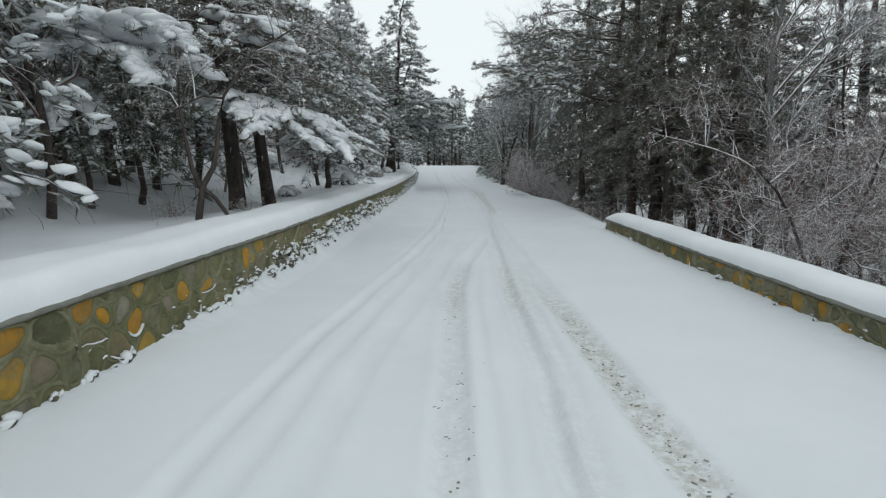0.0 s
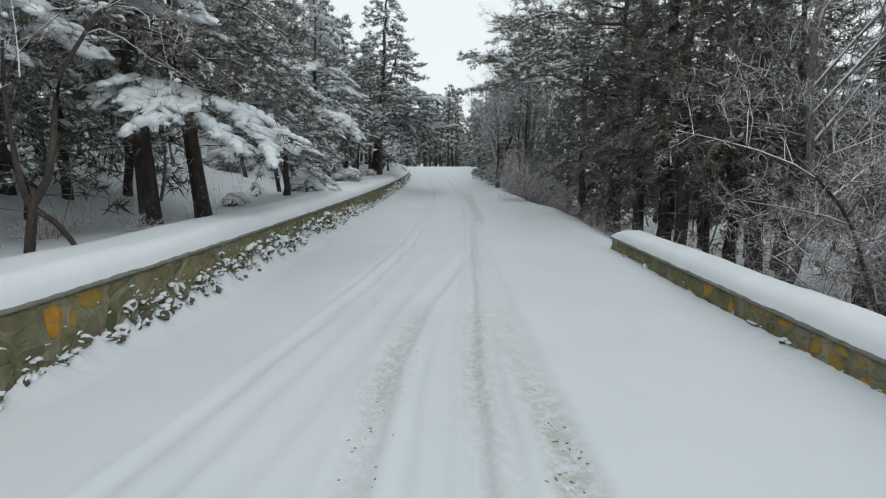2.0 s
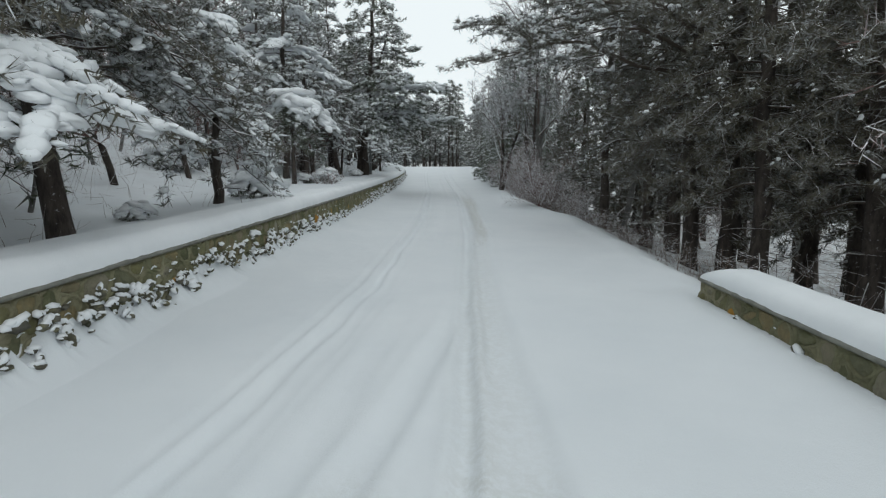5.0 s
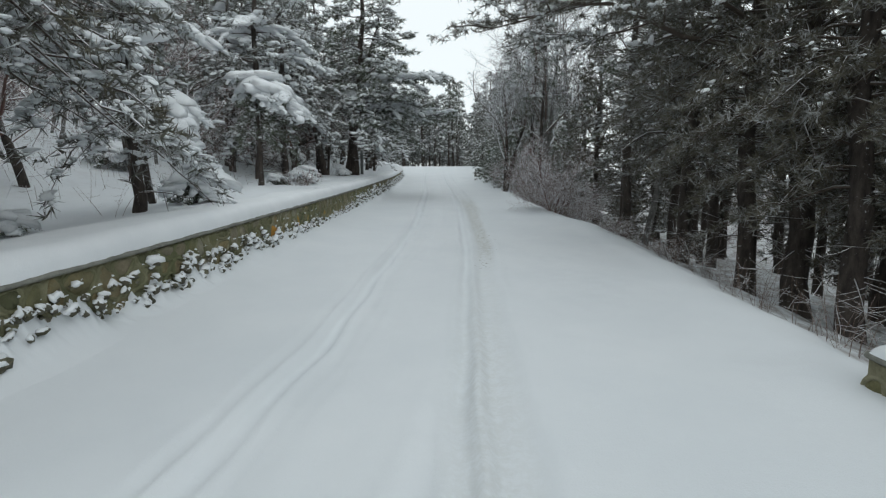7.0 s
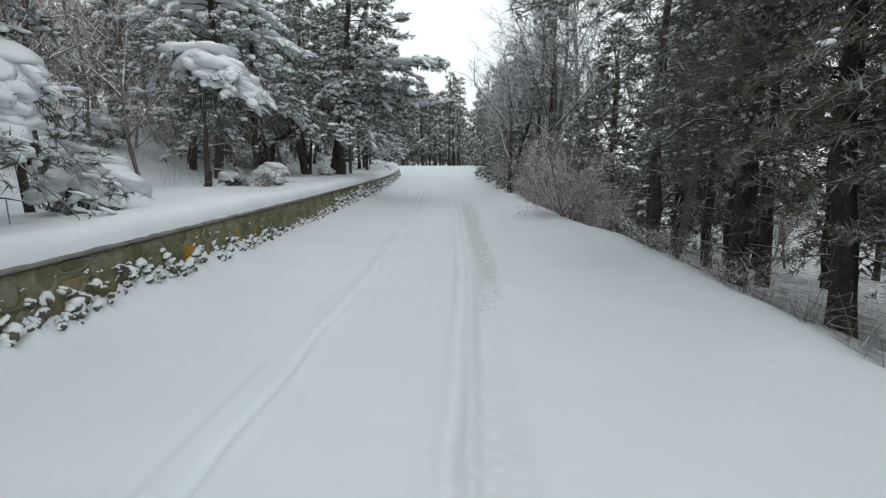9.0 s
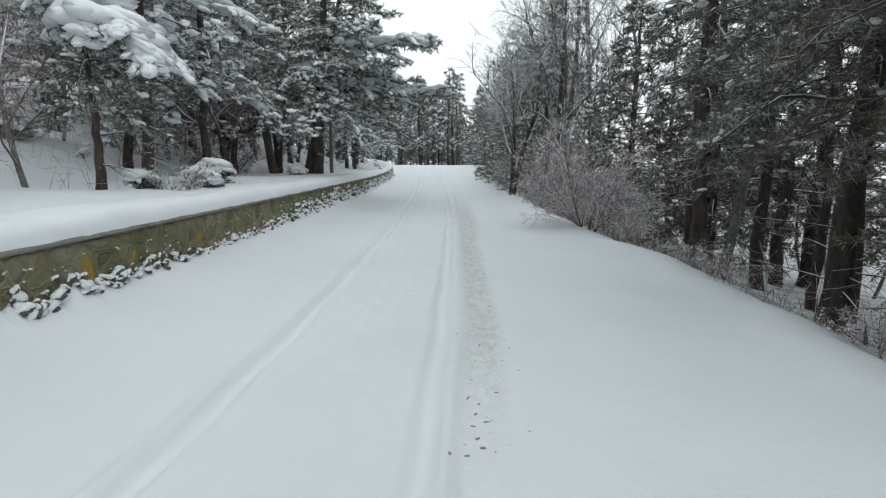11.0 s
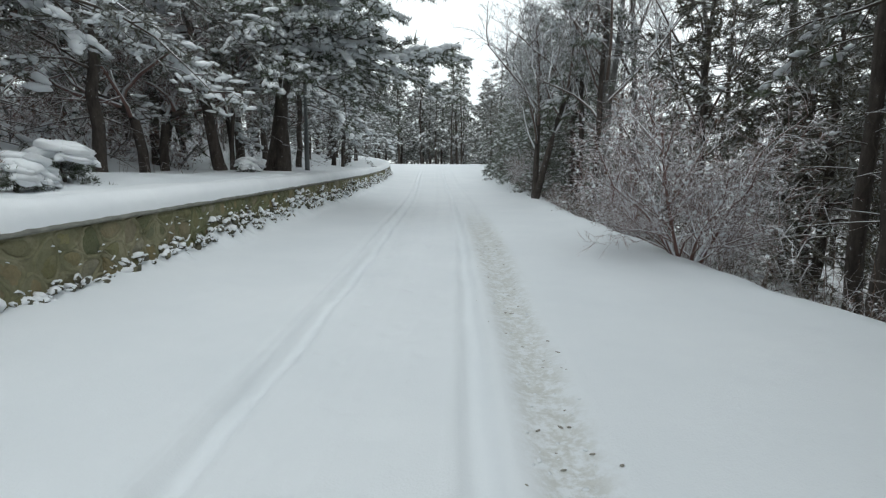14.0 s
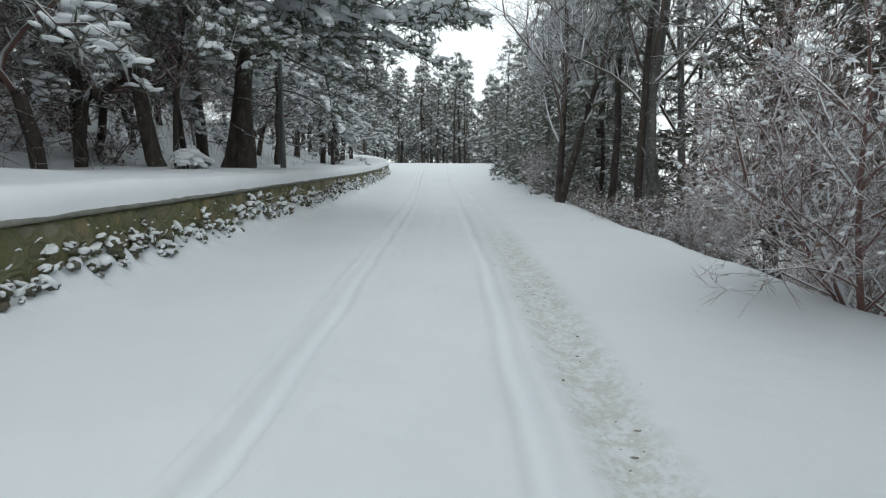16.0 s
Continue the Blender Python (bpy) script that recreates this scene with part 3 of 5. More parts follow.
def land(x, y):
    """Height, dirt and litter of the ground."""
    x, y = np.asarray(x, dtype=float), np.asarray(y, dtype=float)
    rz, wx, ex = road_z(y), wall_x(y), edge_x(y)
    flat = rz + 0.02 * waves(x, y, 3.5, 3) + 0.006 * waves(x, y, 0.5, 4)
    flat = flat + (0.12 + 0.13 * smooth(7, 16, y)) * np.exp(-np.clip(x - wx, 0, None) / 0.4) + (0.06 + 0.08 * smooth(8, 12, y)) * np.exp(-((x - 4.2) / 0.5) ** 2) * (1 - smooth(13.4, 14.6, y))
    fade = 1 - smooth(55, 75, y)
    soon = 0.45 + 0.55 * smooth(8, 12, y)
    tracks = rut(x, y, LINE_LEFT, 0, 0.085, 0.05) * soon + rut(x, y, LINE_LEFT, 0.18, 0.1, 0.022, 9) + rut(x, y, LINE_LEFT, 0.34, 0.08, 0.012) + rut(x, y, LINE_LEFT, 0.72, 0.12, 0.014, stop=13)
    tracks = tracks + rut(x, y, LINE_LEFT, -0.22, 0.07, 0.012, 10) + rut(x, y, LINE_FOOT, 0, 0.12, 0.035, stop=14) + rut(x, y, LINE_FOOT, 0.28, 0.07, 0.02, stop=9)
    tracks = tracks + rut(x, y, LINE_MID, 0, 0.08, 0.05) + rut(x, y, LINE_MID, 0.22, 0.07, 0.018, stop=20) + rut(x, y, LINE_SOIL, 0, 0.15, 0.035) + rut(x, y, LINE_MID, -0.6, 0.09, 0.012, 18)
    us = x - np.interp(y, *LINE_SOIL)
    uf = x - np.interp(y, *LINE_FOOT)
    strong = 0.10 + 0.80 * (1 - smooth(5.5, 8.5, y)) + 0.62 * smooth(18.5, 21, y) * (1 - smooth(31, 37, y))
    lumps = np.clip(0.9 * waves(x, y, 0.27, 8) + 0.6 * waves(x, y, 0.5, 18) + 0.12, 0, 1) * np.exp(-(us / 0.17) ** 2) * strong + 0.45 * np.clip(waves(x, y, 0.36, 9), 0, 1) * np.exp(-(uf / 0.15) ** 2) * (1 - smooth(8, 10, y))
    um = x - np.interp(y, *LINE_MID) - 0.1
    steps = np.exp(-(um / 0.13) ** 2) * smooth(5, 6.5, y) * (1 - smooth(8.5, 10.5, y))
    lumps = lumps + 0.3 * np.clip(waves(x, y, 0.36, 14) * waves(x, y, 0.6, 15) * 3 + 0.05, 0, 1) * steps
    tracks = tracks + rut(x, y, LINE_LEFT, 0.01, 0.075, 0.022, 14)
    flat = flat + tracks * fade - 0.035 * lumps
    flat = flat - 0.030 * np.clip(waves(x, y, 0.34, 21) * waves(x, y, 0.55, 22) * 6 - 0.2, 0, 1) * smooth(17, 20, y) * np.exp(-((x - 0.7) / 0.75) ** 2) * fade
    broad = np.interp(y, [22, 26, 30], [0.16, 0.19, 0.29])
    dirt = np.clip(strong, 0, 1) * np.exp(-(us / broad) ** 4) * (1 - smooth(34, 42, y)) + 0.32 * np.exp(-(uf / 0.13) ** 4) * (1 - smooth(7.5, 9.5, y)) + 0.25 * np.exp(-((x - np.interp(y, *LINE_MID) - 0.1) / 0.2) ** 2) * (1 - smooth(14, 20, y)) + 0.2 * steps
    trodden = smooth(6.2, 7, y) * (1 - smooth(9.2, 10.2, y))
    dirt = dirt + trodden * (0.42 * np.exp(-(uf / 0.2) ** 2) + 0.3 * np.exp(-((um + 0.1) / 0.12) ** 2) + 0.3 * np.exp(-((um - 0.33) / 0.16) ** 2))
    # the bank above the wall
    d = wx - x
    bank = rz + 1.0 + (0.17 + 0.13 * smooth(18, 30, y)) * np.clip(d - 4, 0, 14) + 0.05 * np.clip(d - 18, 0, 40) + 0.10 * waves(x, y, 6, 5) + 0.035 * waves(x, y, 1.7, 6)
    bank = bank - 0.38 * np.exp(-((x + 5.8) / 3.0) ** 2 - ((y - 14) / 6.5) ** 2) + 0.12 * smooth(18, 19, y) * np.exp(-((d - 3) / 2.5) ** 2)
    # the slope below the road
    e = x - ex
    slope = rz - 0.02 - 0.40 * np.clip(e, 0, 3.2) - 0.22 * np.clip(e - 3.2, 0, 10) - 0.05 * np.clip(e - 13.2, 0, 60) + (0.10 * waves(x, y, 4, 11) + 0.05 * waves(x, y, 0.9, 12)) * smooth(0, 1.5, e)
    h = np.where(x < wx - 0.2, bank, flat)
    k = smooth(-0.45, 0.55, e)
    h = h * (1 - k) + slope * k
    h = h + 0.05 * np.exp(-((e + 0.3) / 0.3) ** 2) * smooth(13, 15, y) * (x > 3)
    litter = smooth(0.15, 0.9, e + 0.25 * waves(x, y, 0.8, 13)) * 0.75 + 0.12 * smooth(3, 6, d)
    return h, dirt, litter


def ground_z(x, y):
    return float(land(np.array([x]), np.array([y]))[0][0])


def stations(parts):
    out = []
    for a, b, n in parts:
        out += list(np.linspace(a, b, n, endpoint=False))
    return np.array(out + [parts[-1][1]])


gx = stations([(-600, -60, 10), (-60, -20, 20), (-20, -3.4, 44), (-3.4, -1.9, 16), (-1.9, 2.5, 96), (2.5, 5.8, 30), (5.8, 12, 22), (12, 40, 20), (40, 600, 10)])
gy = stations([(-300, -20, 10), (-20, 1.5, 14), (1.5, 36, 520), (36, 62, 84), (62, 110, 44), (110, 300, 14), (300, 900, 6)])
GX, GY = np.meshgrid(gx, gy)
gh, gd, gl = land(GX, GY)
nx, ny = len(gx), len(gy)
gi, gj = np.meshgrid(np.arange(nx - 1), np.arange(ny - 1))
g0 = (gj * nx + gi).ravel()
ground_mesh = mesh_of("ground", np.stack([GX, GY, gh], -1).reshape(-1, 3), np.stack([g0, g0 + 1, g0 + nx + 1, g0 + nx], -1), M_GROUND)
for key, values in (("dirt", gd), ("litter", gl)):
    ground_mesh.attributes.new(key, "FLOAT", "POINT").data.foreach_set("value", values.ravel().astype(np.float32))
tagged(new("ground", ground_mesh), "snow-covered road with tyre ruts between a bank and a wooded slope", "ground", kind="structure")


# ---- stone walls ----
def strip(rows):
    """A sheet of quads through rows of equal numbers of points."""
    v = np.asarray(rows, dtype=float)
    a, b = v.shape[:2]
    i, j = np.meshgrid(np.arange(a - 1), np.arange(b - 1), indexing="ij")
    p = (i * b + j).ravel()
    return v.reshape(-1, 3), np.stack([p, p + 1, p + b + 1, p + b], -1)


def profile_mesh(name, ys, section, mat, smooth_shade=False, close=True):
    """Sweeps a cross-section, given as a function of the station, along the wall."""
    rows = [section(y) for y in ys]
    if close:
        rows = [r + [r[0]] for r in rows]
    v, f = strip(rows)
    if close:
        n = len(rows[0])
        first, last = list(range(n - 1)), [(len(rows) - 1) * n + k for k in range(n - 1)]
        tris = []
        for ring in (first, last):
            c = len(v)
            v = np.concatenate([v, v[ring].mean(0)[None]])
            tris += [(ring[k], ring[(k + 1) % len(ring)], c, c) for k in range(len(ring))]
        me = bpy.data.meshes.new(name)
        me.from_pydata([tuple(p) for p in v], [], [tuple(q) for q in f] + [t[:3] for t in tris])
        me.materials.append(mat)
        me.validate()
        for p in me.polygons:
            p.use_smooth = smooth_shade
        return me
    return mesh_of(name, v, f, mat, smooth_shade)


def wavy(y, seed, scale):
    return float(waves(np.array([y]), np.array([seed * 3.3]), scale, seed)[0])


def cells(y0, y1, z0, z1, size, rng):
    """Irregular stones that fill a strip of wall: polygons in (along, up)."""
    seeds, least = [], []
    for gap, tries in ((size * 1.15, 3), (size * 0.85, 6), (size * 0.55, 10)):
        for _ in range(int((y1 - y0) * tries / size)):
            p = np.array((rng.uniform(y0 - 0.2, y1 + 0.2), rng.uniform(z0 - 0.03, z1)))
            if len(seeds):
                q = np.array(seeds[-4000:]) - p
                if ((q[:, 0] * 0.8) ** 2 + (q[:, 1] * 1.2) ** 2).min() < gap ** 2:
                    continue
            seeds.append(p)
    seeds = np.array(seeds)
    out = []
    for s in seeds:
        if not y0 <= s[0] <= y1:
            continue
        poly = [(s[0] - 1, z0), (s[0] + 1, z0), (s[0] + 1, z1), (s[0] - 1, z1)]
        near = seeds[np.abs(seeds[:, 0] - s[0]) < 1.2]
        near = near[np.argsort(((near - s) ** 2).sum(1))[1:16]]
        for o in near:
            m, d = (s + o) / 2, o - s
            gap = 0.017 + 0.018 * rng.random()
            cut = (m - s) @ d / np.linalg.norm(d) - gap
            nd = d / np.linalg.norm(d)
            fresh = []
            for a, b in zip(poly, poly[1:] + poly[:1]):
                ea, eb = (np.array(a) - s) @ nd - cut, (np.array(b) - s) @ nd - cut
                if ea <= 0:
                    fresh.append(a)
                if ea * eb < 0:
                    q = ea / (ea - eb)
                    fresh.append((a[0] + q * (b[0] - a[0]), a[1] + q * (b[1] - a[1])))
            poly = fresh
            if len(poly) < 3:
                break
        if len(poly) >= 3:
            p = np.array(poly)
            p = np.concatenate([[0.72 * a + 0.28 * b, 0.28 * a + 0.72 * b] for a, b in zip(p, np.roll(p, -1, 0))])
            p = np.concatenate([[0.75 * a + 0.25 * b, 0.25 * a + 0.75 * b] for a, b in zip(p, np.roll(p, -1, 0))])
            p = p + rng.normal(size=p.shape) * 0.005
            out.append(p)
    return out


def stone_arrays(poly, face_x, base_z, sign, rng):
    """One rounded stone bedded a little below the pointing round it."""
    c = poly.mean(0)
    tilt = rng.normal(size=2) * 0.06
    proud = rng.uniform(-0.002, 0.016)
    verts, n = [], len(poly)
    for shrink, out in ((1.04, -0.03), (0.98, -0.006), (0.84, proud * 0.8), (0.42, proud + 0.005)):
        for q in c + (poly - c) * shrink:
            verts.append((face_x(q[0]) + sign * (out + (q - c) @ tilt + rng.uniform(-0.003, 0.003)), q[0], base_z(q[0]) + q[1]))
    verts.append((face_x(c[0]) + sign * (proud + 0.007), c[0], base_z(c[0]) + c[1]))
    return verts, ring_faces(n, 3, sign)


def ring_faces(n, rings, sign):
    faces = []
    for r in range(rings):
        for k in range(n):
            m = (k + 1) % n
            a, b, d, e = r * n + k, r * n + m, (r + 1) * n + m, (r + 1) * n + k
            faces += [(a, b, d), (a, d, e)] if sign > 0 else [(a, d, b), (a, e, d)]
    last = rings * n
    for k in range(n):
        m = (k + 1) % n
        faces.append((last + k, last + m, last + n) if sign > 0 else (last + k, last + n, last + m))
    return faces


def pointing_arrays(poly, face_x, base_z, sign, top, rng):
    """The raised band of mortar smeared round one stone."""
    c = poly.mean(0)
    d = poly - c
    far = np.linalg.norm(d, axis=1)[:, None]
    high = 0.005 + 0.012 * rng.random() + 0.012 * rng.random(len(poly))
    rows = []
    for grow_by, out in ((-0.012, -0.016), (0.004, 0.7), (0.018, 1.0), (0.034, 0.6), (0.05, -0.012)):
        q = c + d * (1 + grow_by / far)
        z = np.minimum(q[:, 1], top)
        o = np.where(out > 0, out * high, out)
        rows.append(np.stack([np.array([face_x(v) for v in q[:, 0]]) + sign * o, q[:, 0], np.array([base_z(v) for v in q[:, 0]]) + z], -1))
    rows = [np.concatenate([r, r[:1]]) for r in rows]
    v, f = strip(rows)
    f = np.concatenate([f[:, [0, 1, 2]], f[:, [0, 2, 3]]])
    return v, f


STONES = []


def build_wall(name, label, ys, face_x, sign, height, seed, fine, depth=0.45, size=0.24, snow_high=0.24, snow_back=0.9, snow_end=False):
    """A rubble wall: core of mortar, stones, coping slab; and the snow that lies on it. sign: the side of the road along x."""
    rng = np.random.default_rng(seed)
    root = tagged(new(name), label, "wall", kind="structure")
    top = lambda y: float(road_z(np.array([y]))[0]) + height
    low = lambda y: float(road_z(np.array([y]))[0]) - 0.35
    fx = lambda y: float(face_x(y))
    part("core", profile_mesh(name + "_core", ys, lambda y: [(fx(y), y, low(y)), (fx(y) + sign * 0.012 * wavy(y, 2, 0.7), y, top(y)), (fx(y) - sign * depth, y, top(y)), (fx(y) - sign * depth, y, low(y))], M_MORTAR), root, "olive-grey mortar")
    lip = lambda y: 0.05 + 0.006 * wavy(y, 5, 0.9)
    cz = lambda y: 0.052 + 0.005 * wavy(y, 7, 0.9)
    part("coping", profile_mesh(name + "_coping", ys, lambda y: [(fx(y) + sign * (lip(y) - 0.012), y, top(y) + 0.003), (fx(y) + sign * lip(y), y, top(y) + 0.02), (fx(y) + sign * (lip(y) - 0.004), y, top(y) + cz(y) - 0.015), (fx(y) + sign * (lip(y) - 0.02), y, top(y) + cz(y)), (fx(y) - sign * (depth + 0.04), y, top(y) + cz(y)), (fx(y) - sign * (depth + 0.04), y, top(y) + 0.003)], M_COPING), root, "rough grey concrete coping slab")
    STONES.append((root, name, ys, fx, sign, height, rng, fine, size))

    def blanket(y):
        q = 1.0
        if snow_end:
            q = math.sqrt(max(0.02, min(1, (ys[-1] + 0.04 - y) / 0.5)))
        f = fx(y) + sign * (lip(y) - 0.015 + 0.010 * wavy(y, 9, 0.45) + 0.008 * wavy(y, 10, 0.13))
        hh = snow_high * (1 + 0.13 * wavy(y, 11, 2.5)) * q
        t0 = top(y) + cz(y)
        pts = []
        for k in range(9):
            a = math.pi / 2 * k / 8
            pts.append((f - sign * 0.20 * (1 - math.cos(a)), y, t0 - 0.012 + hh * math.sin(a) ** 0.8))
        for k in range(1, 7):
            b = k / 6
            drop = 0.06 * b ** 2 + (0.9 * smooth(0.55, 1.0, np.array(b)) if sign < 0 or snow_back < 0.8 else 0.5 * smooth(0.6, 1.0, np.array(b)))
            pts.append((f - sign * (0.20 + snow_back * b), y, t0 - 0.012 + hh - float(drop) * (hh + (0.1 if snow_back > 0.8 else 0.0)) * 1.0))
        return pts

    fine_ys = np.arange(ys[0], ys[-1] + 0.001, 0.09)
    end_rows = [blanket(y) for y in fine_ys]
    if snow_end:
        last = end_rows[-1]
        end_rows.append([(p[0], p[1] + 0.03, min(p[2], top(ys[-1]) + 0.03)) for p in last])
    v, f = strip(end_rows)
    tagged(new("snow_blanket", mesh_of(name + "_blanket", v, f, M_SNOW)), "thick smooth pillow of snow lying on the wall's coping", "snow", kind="stuff")
    return root


LEFT_YS = np.concatenate([np.arange(-8, 40, 0.3), np.arange(40, 84, 0.5)])
RIGHT_YS = np.arange(-8, 13.5, 0.3)
RIGHT_YS = np.append(RIGHT_YS[RIGHT_YS < 13.3], 13.46)
right_face = lambda y: 4.16
build_wall("wall_left", "low rubble stone wall with ochre stones along the snowy road", LEFT_YS, lambda y: wall_x(np.array([y]))[0], 1, 0.77, 21, (2.5, 26.5), size=0.31, snow_back=1.0)
build_wall("wall_right", "short low rubble stone wall ending in a square corner beside the road", RIGHT_YS, right_face, -1, 0.36, 22, (0.0, 13.4), size=0.27, depth=0.5, snow_high=0.2, snow_back=0.42, snow_end=True)

# ---- trees and bushes: one set of meshes a kind, set out one by one ----
KINDS = {}


def plant(kind, x, y, turn=0.0, size=1.0, sink=0.05):
    """Sets one tree of a kind on the ground at (x, y)."""
    make, name, label, category, group = PLANTS[kind]
    m = pose(x, y, ground_z(x, y) - sink, 0, 0, turn) @ Matrix.Diagonal((size, size, size, 1))
    if kind not in KINDS:
        KINDS[kind] = tree_thing(name, make(), label, category, group)
        KINDS[kind].matrix_basis = m
        return KINDS[kind]
    ob = copy_thing(KINDS[kind], Matrix())
    ob.matrix_basis = m
    return ob


